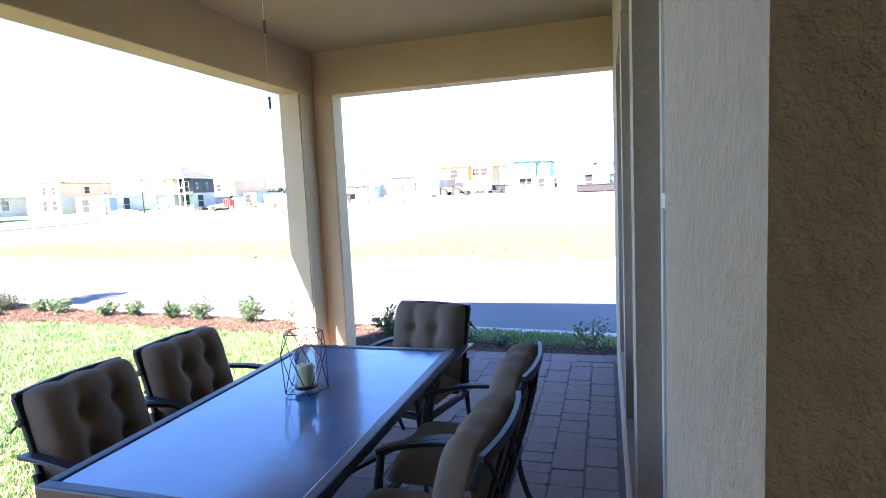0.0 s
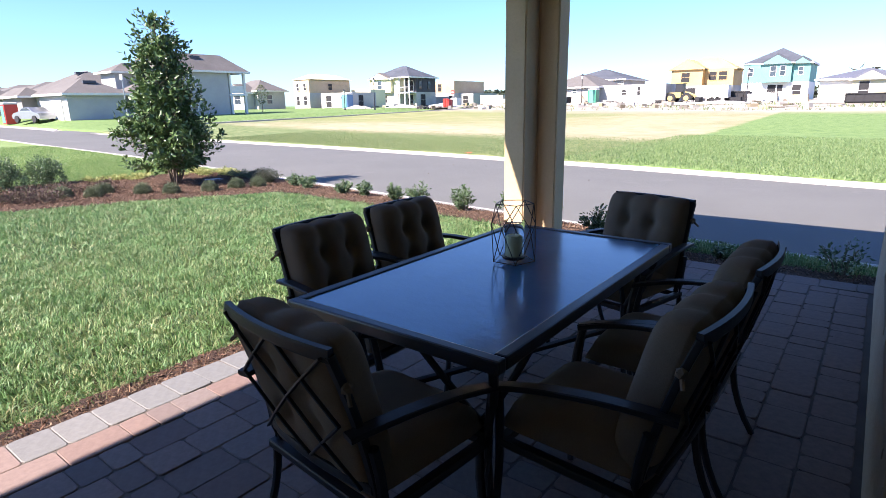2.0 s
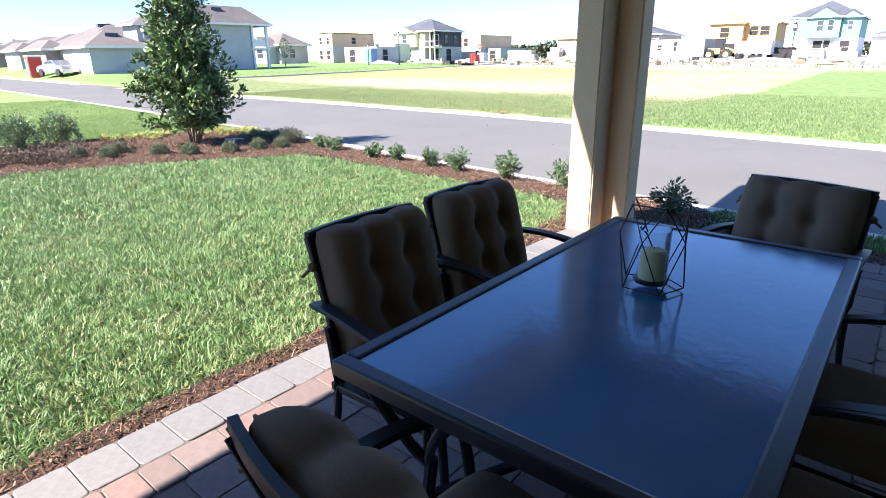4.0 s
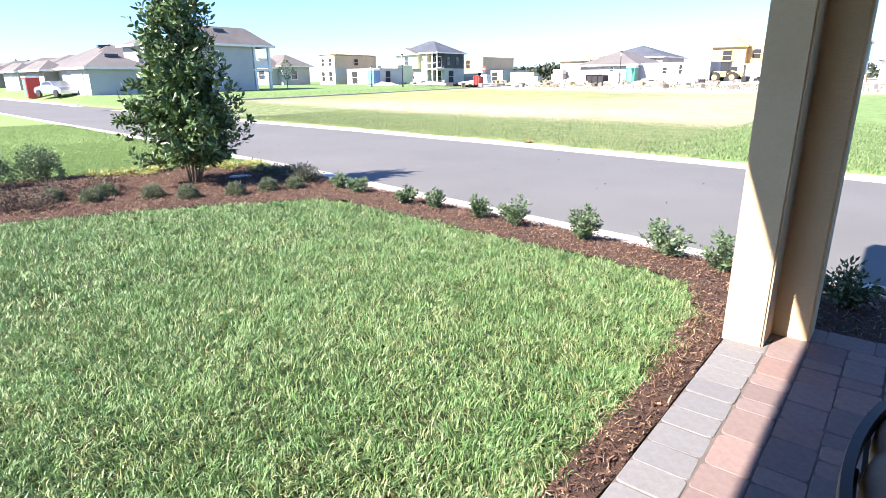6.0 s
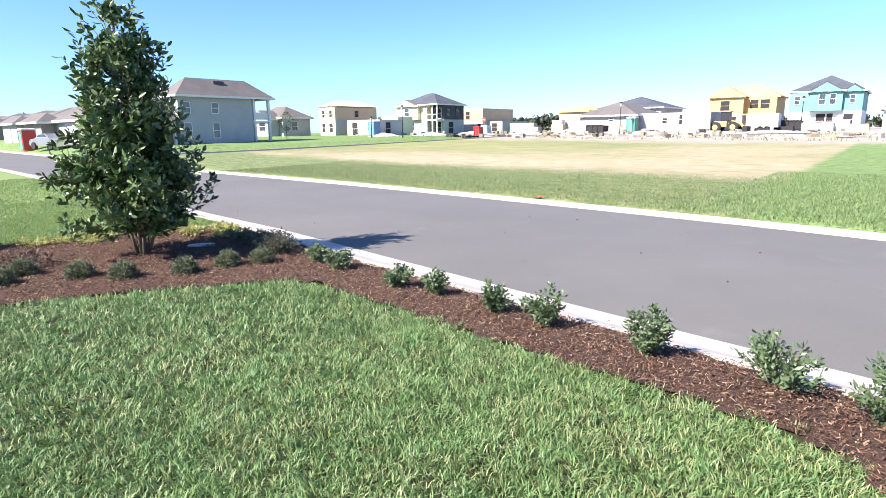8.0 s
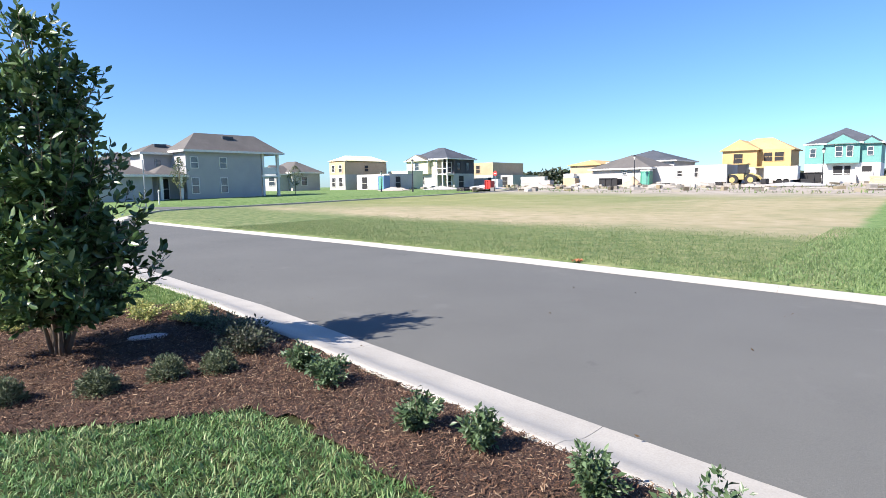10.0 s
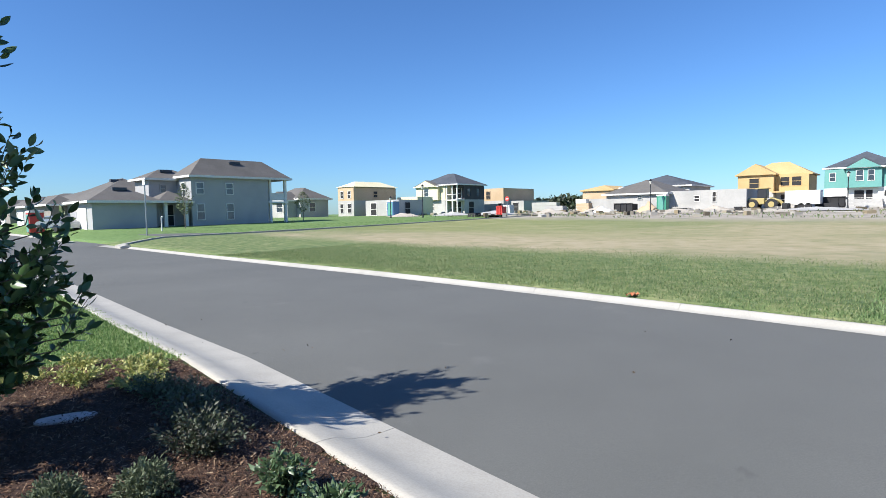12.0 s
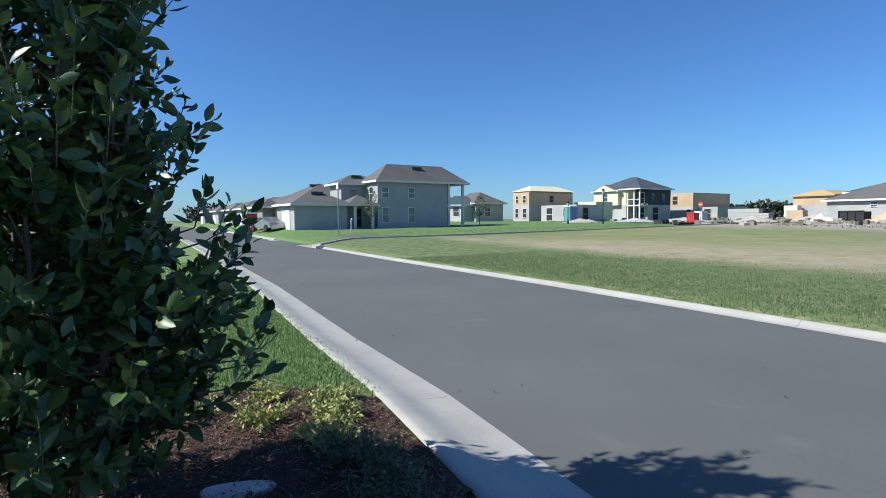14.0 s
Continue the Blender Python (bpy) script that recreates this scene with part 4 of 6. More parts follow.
def blades(name, poly, density, length, width, mat, label, box4, zfun, cut=None, lean=0.55, tuft=0):
    """Blades of grass as bent, pointed strips."""
    x0, x1, y0, y1 = box4
    n = int((x1 - x0) * (y1 - y0) * density)
    x, y = rng.uniform(x0, x1, n), rng.uniform(y0, y1, n)
    if tuft:
        k = np.arange(n) // tuft * tuft
        tx, ty = x[k], y[k]
        x, y = tx + rng.normal(0, 0.017, n), ty + rng.normal(0, 0.017, n)
    rag = 0.045 * np.sin(x * 23 + 3 * np.sin(y * 11)) + 0.045 * np.sin(y * 17 + 2 * np.sin(y * 5.3)) + rng.normal(0, 0.012, n)
    keep = inside(poly, x + rag, y + rag) if poly is not None else np.ones(n, bool)
    if cut is not None:
        keep &= cut(x, y)
    x, y = x[keep], y[keep]
    m = len(x)
    z = zfun(x, y)
    clump = np.array([noise.noise(Vector((a * 2.3, b * 2.3, 0))) for a, b in zip(x[::8], y[::8])])
    clump = np.repeat(clump, 8)[:m]
    if tuft:    # cushions a hand wide, combed by feet and mower
        small = np.array([noise.noise(Vector((a * 8.5, b * 8.5, 3.1))) for a, b in zip(tx[keep][::tuft], ty[keep][::tuft])])
        comb = np.array([noise.noise(Vector((a * 3.7, b * 3.7, 9.4))) for a, b in zip(tx[keep][::tuft], ty[keep][::tuft])])
        small, comb = np.repeat(small, tuft)[:m], np.repeat(comb, tuft)[:m]
        z = z + 0.018 * small
        clump = clump + 0.75 * small
    ln = rng.uniform(length * 0.55, length * 1.25, m) * (1 + 0.35 * clump)
    wd = width * rng.uniform(0.6, 1.2, m)
    az = rng.uniform(0, 6.283, m)
    if tuft:
        az = np.arctan2(y - ty[keep], x - tx[keep]) * 0.55 + comb * 9.0
    le = np.abs(rng.normal(lean, 0.45, m))
    face = rng.uniform(0, 6.283, m)
    sx, sy = np.cos(face) * wd, np.sin(face) * wd
    hx, hy = np.cos(az) * np.sin(le), np.sin(az) * np.sin(le)
    up = np.cos(le)
    p0 = np.c_[x, y, z - 0.005]
    p1 = np.c_[x + hx * ln * 0.45, y + hy * ln * 0.45, z + up * ln * 0.58]
    p2 = np.c_[x + hx * ln * 1.05, y + hy * ln * 1.05, z + up * ln * 0.88]
    s = np.c_[sx, sy, np.zeros(m)]
    v = np.stack([p0 - s, p0 + s, p1 - s * 0.9, p1 + s * 0.9, p2], 1).reshape(-1, 3)
    o = np.arange(m)[:, None] * 5
    f = np.concatenate([o + np.array(c) for c in ((0, 1, 3), (0, 3, 2), (2, 3, 4))])
    return tagged(new(name, raw_mesh(name, v, f, mat)), label, "grass", kind="stuff")


blades("lawn_grass", LAWN, 13500, 0.056, 0.0033, GRASS, "thick green lawn with some straw-coloured blades", (-6.2, -2.30, -0.2, 6.3), yard_z, tuft=7, lean=1.02)
blades("lawn_grass", LAWN, 6500, 0.062, 0.0042, GRASS, "thick green lawn running to the shrub bed", (-11.5, -6.2, -0.2, 6.4), yard_z, tuft=7, lean=1.02)
blades("side_grass", SIDE_GRASS, 3000, 0.08, 0.005, GRASS, "strip of shaded green grass by the kerb", (-1.5, 3.0, 5.4, 6.7), yard_z)
blades("neighbour_grass", NEXT_LAWN, 3600, 0.045, 0.0050, TURF, "green lawn beyond the shrub bed", (-17, -12, 3.0, 9.2), yard_z)
blades("neighbour_grass", NEXT_LAWN, 1500, 0.042, 0.007, TURF, "green lawn along the bend of the kerb", (-20, -17, 3.0, 9.2), yard_z)
blades("neighbour_grass", NEXT_LAWN, 500, 0.045, 0.009, TURF, "green lawn farther along the kerb", (-30, -20, 4.0, 9.9), yard_z)
FX = np.array([p[0] for p in reversed(FAR_KERB)], float)
FY = np.array([p[1] for p in reversed(FAR_KERB)], float)


def field_z(x, y):
    return np.array([-0.17 + rise(a, b) + 0.05 * noise.noise(Vector((a * 0.15, b * 0.15, 0))) for a, b in zip(x, y)])


STRAW = random_tint("straw_blade", [(0.36, 0.31, 0.19), (0.25, 0.20, 0.12), (0.16, 0.12, 0.075), (0.27, 0.30, 0.14)], 0.8, 0, 0.2, island=True, translucent=0.15)
blades("dead_grass", None, 1300, 0.055, 0.0017, STRAW, "ragged fringe of dead straw-coloured grass along the mulch", (-2.56, -2.27, -0.2, 5.3), lambda x, y: yard_z(x, y) + 0.03,
       lambda x, y: np.sin(y * 3.1) + np.sin(y * 7.7 + x * 5) + rng.normal(0, 0.6, len(x)) > 0.1, 1.25)
blades("verge_grass", None, 560, 0.05, 0.006, VERGE, "rough field turf behind the far kerb", (-28, -6.5, 14.6, 27), field_z,
       lambda x, y: (y > np.interp(x, FX, FY) + 0.34) & (rng.uniform(0, 1, len(x)) < np.clip(1.1 - (y - np.interp(x, FX, FY)) / 10.0, 0, 1)), 0.7)
blades("field_sod", None, 420, 0.07, 0.008, SOD, "fresh green sod on the far side of the street", (-6.6, 6.0, 12.8, 28), field_z,
       lambda x, y: (y > np.interp(x, FX, FY) + 0.34) & (rng.uniform(0, 1, len(x)) < np.clip(1.4 - (y - np.interp(x, FX, FY)) / 14, 0, 1)), 0.6)


def leaf_cloud(centres, dirs, size, mat, name, aspect=0.42, droop=0.25, fine=False):
    """Pointed, folded leaves, one for each centre; fine ones have an oval outline and a midrib."""
    m = len(centres)
    d = dirs + rng.normal(0, 0.30 if fine else 0.55, (m, 3))
    d[:, 2] -= droop
    d /= np.linalg.norm(d, axis=1)[:, None]
    r = rng.normal(0, 1, (m, 3))
    s = np.cross(d, r)
    s /= np.linalg.norm(s, axis=1)[:, None] + 1e-9
    nrm = np.cross(s, d)
    L = (size * rng.uniform(0.6, 1.25, m))[:, None]
    W = L * aspect * 0.5
    base = centres
    mid = base + d * L * 0.48
    tip = base + d * L - nrm * L * 0.12
    fold = nrm * W * 0.35
    if fine:
        rows = [base]
        for u, w in ((0.22, 0.70), (0.48, 1.0), (0.76, 0.72)):
            c = base + d * L * u - nrm * L * 0.16 * u * u
            rows += [c + s * W * w + fold * w, c, c - s * W * w + fold * w]
        rows.append(tip)
        v = np.stack(rows, 1).reshape(-1, 3)
        o = np.arange(m)[:, None] * 11
        tris = [(0, 2, 1), (0, 3, 2), (10, 7, 8), (10, 8, 9)]
        for a in (1, 4):
            tris += [(a, a + 1, a + 4), (a, a + 4, a + 3), (a + 1, a + 2, a + 5), (a + 1, a + 5, a + 4)]
        f = np.concatenate([o + np.array(t) for t in tris])
        return raw_mesh(name, v, f, mat)
    v = np.stack([base, mid + s * W + fold, tip, mid - s * W + fold, mid], 1).reshape(-1, 3)
    o = np.arange(m)[:, None] * 5
    f = np.concatenate([o + np.array([0, 4, 1]), o + np.array([1, 4, 2]), o + np.array([0, 3, 4]), o + np.array([3, 2, 4])])
    return raw_mesh(name, v, f, mat)


def shrub(x, y, rx, h, leaf, count, mat, label, z=None, name="shrub", group="", stems=7, seed=0, dome=False):
    """Several stems from one root, each with leaves set along it."""
    r2 = np.random.default_rng(seed + int(abs(x * 100)) + int(abs(y * 37)))
    z0 = float(yard_z(x, y)) if z is None else z
    thing = empty(name, Matrix.Translation((x, y, z0)), label, "shrub", group)
    bm = bmesh.new()
    cs, ds = [], []
    twigs = max(stems * 3, 10)
    for i in range(twigs):
        a = r2.uniform(0, 6.283)
        rr = rx * math.sqrt(r2.uniform(0.05, 1))
        top = Vector((math.cos(a) * rr, math.sin(a) * rr, h * (1.05 - 0.5 * (rr / rx) ** 2) * r2.uniform(0.75, 1.1)))
        mid = Vector((top.x * 0.4, top.y * 0.4, top.z * 0.5))
        if i < stems:
            tube(bm, [(0.15 * top.x, 0.15 * top.y, -0.03), mid, top], 0.006 + 0.006 * h, 5, 0.002)
        per = max(3, count // twigs)
        for k in range(per):
            u = r2.uniform(0.18, 1.0) ** 0.8
            p = mid * (2 * u * (1 - u)) + top * (u * u)
            cs.append((p.x + r2.normal(0, rx * 0.10), p.y + r2.normal(0, rx * 0.10), max(0.015, p.z + r2.normal(0, h * 0.05))))
            ds.append((p.x / rx, p.y / rx, 0.55))
    if dome:
        for k in range(count):
            a, e = r2.uniform(0, 6.283), math.asin(r2.uniform(0.0, 1.0))
            q = r2.uniform(0.55, 1.0) ** 0.5 * (1 + 0.12 * math.sin(5 * a + seed))
            cs.append((rx * q * math.cos(a) * math.cos(e), rx * q * math.sin(a) * math.cos(e), 0.02 + h * q * math.sin(e)))
            ds.append((math.cos(a) * math.cos(e), math.sin(a) * math.cos(e), math.sin(e) + 0.5))
    part("stem", bm, BARK, thing)
    ob = new("foliage", leaf_cloud(np.array(cs), np.array(ds), leaf, mat, "foliage", fine=leaf > 0.06))
    ob.parent = thing
    return thing


KERB_SHRUBS = [(-6.78, 6.72, 0.20, 0.34), (-6.28, 6.74, 0.20, 0.32), (-5.5, 6.66, 0.21, 0.34), (-4.92, 6.58, 0.25, 0.40), (-4.0, 6.45, 0.23, 0.43), (-3.15, 6.43, 0.31, 0.42), (-2.55, 6.27, 0.29, 0.42), (-1.68, 5.85, 0.24, 0.40)]
for i, (x, y, r, h) in enumerate(KERB_SHRUBS):
    shrub(x, y, r * 0.80, h * 0.84, 0.050, 950, LEAF_BUSH, "young glossy green gardenia shrub in bark mulch", group="young shrubs along the kerb", seed=i)
for x, y, r, h in ((-1.05, 5.50, 0.14, 0.20), (-0.70, 5.52, 0.17, 0.22), (-0.3, 5.5, 0.12, 0.16), (0.62, 5.45, 0.26, 0.36)):
    shrub(x, y, r, h, 0.05, 260, LEAF_BUSH, "small dark green shrub in the shade of the house", group="small shrubs by the patio", seed=40)
for x, y, r, h in ((-7.98, 6.90, 0.20, 0.28), (-8.5, 7.0, 0.18, 0.26)):
    shrub(x, y, r, h, 0.050, 900, LEAF_BUSH, "wide glossy green gardenia shrub beside the kerb", group="young shrubs along the kerb", seed=50)
shrub(-9.35, 6.95, 0.31, 0.32, 0.036, 2200, LEAF_DARK_SHADED, "dark upright shrub at the corner of the bed, darkened further for tree shade", stems=12, seed=60)
shrub(-9.75, 7.15, 0.30, 0.30, 0.038, 1400, LEAF_DARK_SHADED, "dark feathery shrub next to the kerb, tree shade put into its leaf colour", stems=12, seed=61)
for i, (x, y) in enumerate(((-10.2, 7.28), (-10.55, 7.38), (-10.85, 7.3))):
    shrub(x, y, 0.26, 0.20, 0.036, 900, LEAF_SMALL, "low grey-green spreading plant in bark mulch", group="low spreading plants by the kerb", stems=9, seed=160 + i)
for i, (x, y) in enumerate(((-10.08, 4.75), (-9.62, 5.05), (-9.26, 5.6), (-9.18, 6.12), (-9.0, 6.5), (-10.75, 4.35), (-10.45, 4.05), (-10.9, 3.7))):
    shrub(x, y, 0.155, 0.20, 0.028, 1500, LEAF_SMALL, "small rounded grey-green shrub at the bed's edge", group="round shrubs edging the bed", stems=9, seed=70 + i, dome=True)
for i, (x, y) in enumerate(((-10.5, 3.35), (-10.9, 3.0), (-11.3, 2.6), (-11.2, 3.3), (-10.95, 2.3), (-11.5, 3.9), (-11.2, 4.5), (-11.6, 2.1))):
    shrub(x, y, 0.34, 0.24, 0.04, 420, LEAF_PURPLE, "low purple-leaved ground cover plant in mulch", group="purple ground cover", stems=9, seed=90 + i, dome=True)
for i, (x, y) in enumerate(((-12.95, 3.45), (-13.25, 4.25))):
    shrub(x, y, 0.36, 0.62, 0.05, 1600, LEAF_BUSH, "dense upright green shrub behind the ground cover", group="upright shrubs", stems=9, seed=110 + i, dome=True)
for i, (x, y) in enumerate(((-11.15, 7.3), (-11.6, 7.45), (-12.0, 7.6), (-12.35, 7.1), (-12.2, 6.6), (-12.6, 6.0), (-12.75, 5.5), (-12.9, 5.0), (-11.75, 7.0), (-12.45, 5.75))):
    shrub(x, y, 0.27, 0.15, 0.045, 750, LEAF_YELLOW, "low yellow-variegated ground cover plant", group="variegated ground cover", stems=5, seed=130 + i)


def specimen_tree(x, y):
    """A multi-stemmed evergreen: forked stems, twigs in clusters, leaves in whorls at their ends."""
    r2 = np.random.default_rng(21)
    z0 = float(yard_z(x, y))
    tree = empty("tree", Matrix.Translation((x, y, z0)) @ Matrix.Diagonal((0.98, 0.98, 0.99, 1)), "young multi-stemmed evergreen tree with glossy dark leaves", "tree")
    prof_z = [0.30, 0.50, 0.85, 1.20, 1.7, 2.25, 2.7, 3.05, 3.28]
    prof_r = [0.36, 0.92, 1.12, 1.00, 0.72, 0.53, 0.42, 0.27, 0.08]
    bm = bmesh.new()
    cs, ds, tips = [], [], []
    for i in range(9):
        a = i * 0.9 + r2.uniform(-0.2, 0.2)
        rr = 0.0 if i == 0 else r2.uniform(0.20, 0.55)
        ht = 3.2 if i == 0 else r2.uniform(1.5, 2.7)
        pts = [(0.05 * math.cos(a), 0.05 * math.sin(a), -0.04)]
        for k in range(1, 7):
            u = k / 6
            pts.append((rr * u ** 0.6 * math.cos(a) + r2.normal(0, 0.02), rr * u ** 0.6 * math.sin(a) + r2.normal(0, 0.02), ht * u))
        tube(bm, pts, 0.036 if i == 0 else 0.022, 7, 0.006)
        tips.append(pts)
    part("trunk", bm, BARK, tree, smooth=True)
    bm = bmesh.new()

    def whorl(p, way, n, reach):
        """Leaves set spirally over the last stretch of a twig."""
        way = way.normalized()
        side = way.orthogonal().normalized()
        other = way.cross(side)
        for q in range(n):
            v = (q + 0.5) / n
            b = q * 2.4 + p.x * 40
            out = side * math.cos(b) + other * math.sin(b)
            at = p - way * reach * (1 - v)
            cs.append((at.x + r2.normal(0, 0.012), at.y + r2.normal(0, 0.012), max(0.26, at.z + r2.normal(0, 0.012))))
            d = out * (1.15 - 0.5 * v) + way * (0.35 + 0.8 * v)
            ds.append((d.x, d.y, d.z + 0.15))
    for n in range(310):
        stem = tips[r2.integers(0, 9)]
        u = r2.uniform(0.10, 1.0)
        k = min(5, int(u * 6))
        s = Vector(stem[k]).lerp(Vector(stem[k + 1]), u * 6 - k)
        a = r2.uniform(0, 6.283)
        zt = min(3.25, max(0.42, s.z + r2.uniform(-0.05, 0.45)))
        R = float(np.interp(zt, prof_z, prof_r)) * r2.uniform(0.55, 1.0) * (1 + 0.12 * math.sin(3 * a + zt * 2)) * (1 - (0.28 if 1.1 < zt < 2.1 else 0.08) * max(0.0, math.cos(a - 1.3)))
        e = Vector((R * math.cos(a), R * math.sin(a), zt))
        mid = s.lerp(e, 0.5) + Vector((0, 0, 0.06))
        if n < 190:
            tube(bm, [s, mid, e], 0.008, 5, 0.002)
        for q in range(5):
            v = r2.uniform(0.35, 1.0)
            p = s * ((1 - v) ** 2) + mid * (2 * v * (1 - v)) + e * (v * v)
            o = (e - s).normalized() * 0.8 + Vector((r2.normal(0, 0.6), r2.normal(0, 0.6), r2.uniform(0.0, 0.9)))
            whorl(p + o.normalized() * r2.uniform(0.04, 0.16), o, 9, 0.15)
    # long shoots that stand out of the crown
    for n in range(120):
        zt = r2.uniform(0.45, 3.22)
        a = r2.uniform(0, 6.283)
        R = float(np.interp(zt, prof_z, prof_r)) * 0.82
        s = Vector((R * math.cos(a), R * math.sin(a), zt))
        e = s + Vector((math.cos(a) * r2.uniform(0.06, 0.26), math.sin(a) * r2.uniform(0.06, 0.26), r2.uniform(0.10, 0.36)))
        tube(bm, [s * 0.8 + Vector((0, 0, zt * 0.17)), s, e], 0.006, 5, 0.002)
        whorl(e, e - s, 10, (e - s).length)
    part("limb", bm, BARK, tree)
    ob = new("crown", leaf_cloud(np.array(cs), np.array(ds), 0.104, LEAF_TREE, "crown", 0.45, 0.25, True))
    ob.parent = tree
    return tree


specimen_tree(-10.80, 5.77)
# pale stone, its colour raised further to paint in the partial sun
STONE = surface("edging_stone", (0.55, 0.47, 0.45), (0.75, 0.66, 0.63), 9, 60, 0.9, 0.6, 0.01)
bm = bmesh.new()
outline = [(0.20 * math.cos(a) * (1 + 0.10 * math.sin(3 * a + 1)), 0.080 * math.sin(a) * (1 + 0.14 * math.cos(2 * a + 0.6))) for a in [k * math.pi / 9 for k in range(18)]]
rings = [[bm.verts.new((x * q, y * q, z + 0.004 * math.sin(9 * x + 7 * y))) for x, y in outline] for q, z in ((1.0, -0.035), (1.0, 0.0), (0.94, 0.010), (0.5, 0.013))]
for lo, hi in zip(rings, rings[1:]):
    for k in range(18):
        bm.faces.new((lo[k], lo[(k + 1) % 18], hi[(k + 1) % 18], hi[k]))
bm.faces.new(rings[-1])
st = part("stepping_stone", bm, STONE)
st.matrix_world = pose(-10.74, 6.58, float(yard_z(-10.74, 6.58)) + 0.036, 4, 3, 80)
tagged(st, "pale flat edging stone lying in bark mulch, coloured brighter for sunlight", "stone")


# ---- patio furniture ----
FRAME_METAL = surface("painted_aluminium", (0.012, 0.014, 0.02), (0.022, 0.025, 0.034), 6, 90, 0.5, 0.2, 0.002, 0.0, 0.35, grain_mix=0.2)
CUSHION = surface("taupe_cushion_cloth", (0.176, 0.128, 0.092), (0.216, 0.163, 0.119), 5, 260, 0.95, 0.35, 0.002, 0, 0.15, grain_mix=0.3)


def glass_top_material():
    m, nt, b = mat_base("obscured_table_glass", 0.11, 0, 0.5)
    v = coords(nt)
    # the blue base colour stands in for sky reflected in the glass
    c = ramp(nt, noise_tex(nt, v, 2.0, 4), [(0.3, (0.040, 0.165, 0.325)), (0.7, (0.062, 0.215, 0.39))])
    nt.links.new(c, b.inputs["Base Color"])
    b.inputs["IOR"].default_value = 1.82
    bump(nt, b, noise_tex(nt, v, 26, 4, 0.6), 0.28, 0.003)
    return m


TABLE_GLASS = glass_top_material()
TABLE_FRAME = surface("table_frame_paint", (0.016, 0.018, 0.024), (0.028, 0.031, 0.04), 6, 90, 0.38, 0.15, 0.001, 0.0, 0.6, grain_mix=0.2)


def tufted(bm, w, h, t, cols, rows, n=26, y_back=0.0, back_fill=0.2):
    """A filled cushion standing in the xz plane with its face to +y, drawn in at the tufts."""
    def thick(u, v):
        e = (max(0.0, 1 - abs(2 * u - 1) ** 7) ** 0.5) * (max(0.0, 1 - abs(2 * v - 1) ** 7) ** 0.5)
        dip = 0.0
        for c in cols:
            dip += (0.12 + 0.08 * v ** 3) * math.exp(-((u - c) / 0.06) ** 2)
            for r in rows:
                dip += 0.38 * math.exp(-(((u - c) / 0.075) ** 2 + ((v - r) / 0.085) ** 2))
        return t * e * max(0.15, 1 - dip)
    front, back = [], []
    for j in range(n + 1):
        fr, bk = [], []
        for i in range(n + 1):
            u, v = i / n, j / n
            k = thick(u, v)
            px, pz = (u - 0.5) * w, (v - 0.5) * h
            px *= 1 - 0.05 * abs(2 * v - 1) ** 7
            pz *= 1 - 0.04 * abs(2 * u - 1) ** 7
            for c in cols:
                pz -= math.copysign(0.011, v - 0.5) * abs(2 * v - 1) ** 3 * math.exp(-((u - c) / 0.085) ** 2)
            fr.append(bm.verts.new((px, y_back + 0.02 + k, pz)))
            bk.append(bm.verts.new((px, y_back + 0.015 - back_fill * k, pz)))
        front.append(fr)
        back.append(bk)
    for j in range(n):
        for i in range(n):
            bm.faces.new((front[j][i], front[j][i + 1], front[j + 1][i + 1], front[j + 1][i]))
            bm.faces.new((back[j][i], back[j + 1][i], back[j + 1][i + 1], back[j][i + 1]))
    rim_f = [front[0][i] for i in range(n)] + [front[j][n] for j in range(n)] + [front[n][i] for i in range(n, 0, -1)] + [front[j][0] for j in range(n, 0, -1)]
    rim_b = [back[0][i] for i in range(n)] + [back[j][n] for j in range(n)] + [back[n][i] for i in range(n, 0, -1)] + [back[j][0] for j in range(n, 0, -1)]
    for i in range(len(rim_f)):
        k = (i + 1) % len(rim_f)
        bm.faces.new((rim_f[i], rim_b[i], rim_b[k], rim_f[k]))


def bar(bm, pts, wide, thick):
    """A flat bar along points, wide across and thin up and down."""
    pts = [Vector(p) for p in pts]
    rings = []
    for i, p in enumerate(pts):
        d = (pts[min(i + 1, len(pts) - 1)] - pts[max(i - 1, 0)]).normalized()
        a = d.cross(Vector((0, 0, 1)))
        a = Vector((1, 0, 0)) if a.length < 0.15 else a.normalized()
        b = a.cross(d).normalized()
        rings.append([bm.verts.new(p + sx * a * wide / 2 + sy * b * thick / 2) for sx, sy in ((-1, -0.6), (-0.85, -1), (0.85, -1), (1, -0.6), (1, 0.6), (0.85, 1), (-0.85, 1), (-1, 0.6))])
    for r, s in zip(rings, rings[1:]):
        for k in range(8):
            bm.faces.new((r[k], r[(k + 1) % 8], s[(k + 1) % 8], s[k]))
    bm.faces.new(list(reversed(rings[0])))
    bm.faces.new(rings[-1])


def curve(p0, p1, p2, n=8):
    p0, p1, p2 = Vector(p0), Vector(p1), Vector(p2)
    return [p0 * (1 - u) ** 2 + p1 * 2 * u * (1 - u) + p2 * u * u for u in [i / n for i in range(n + 1)]]


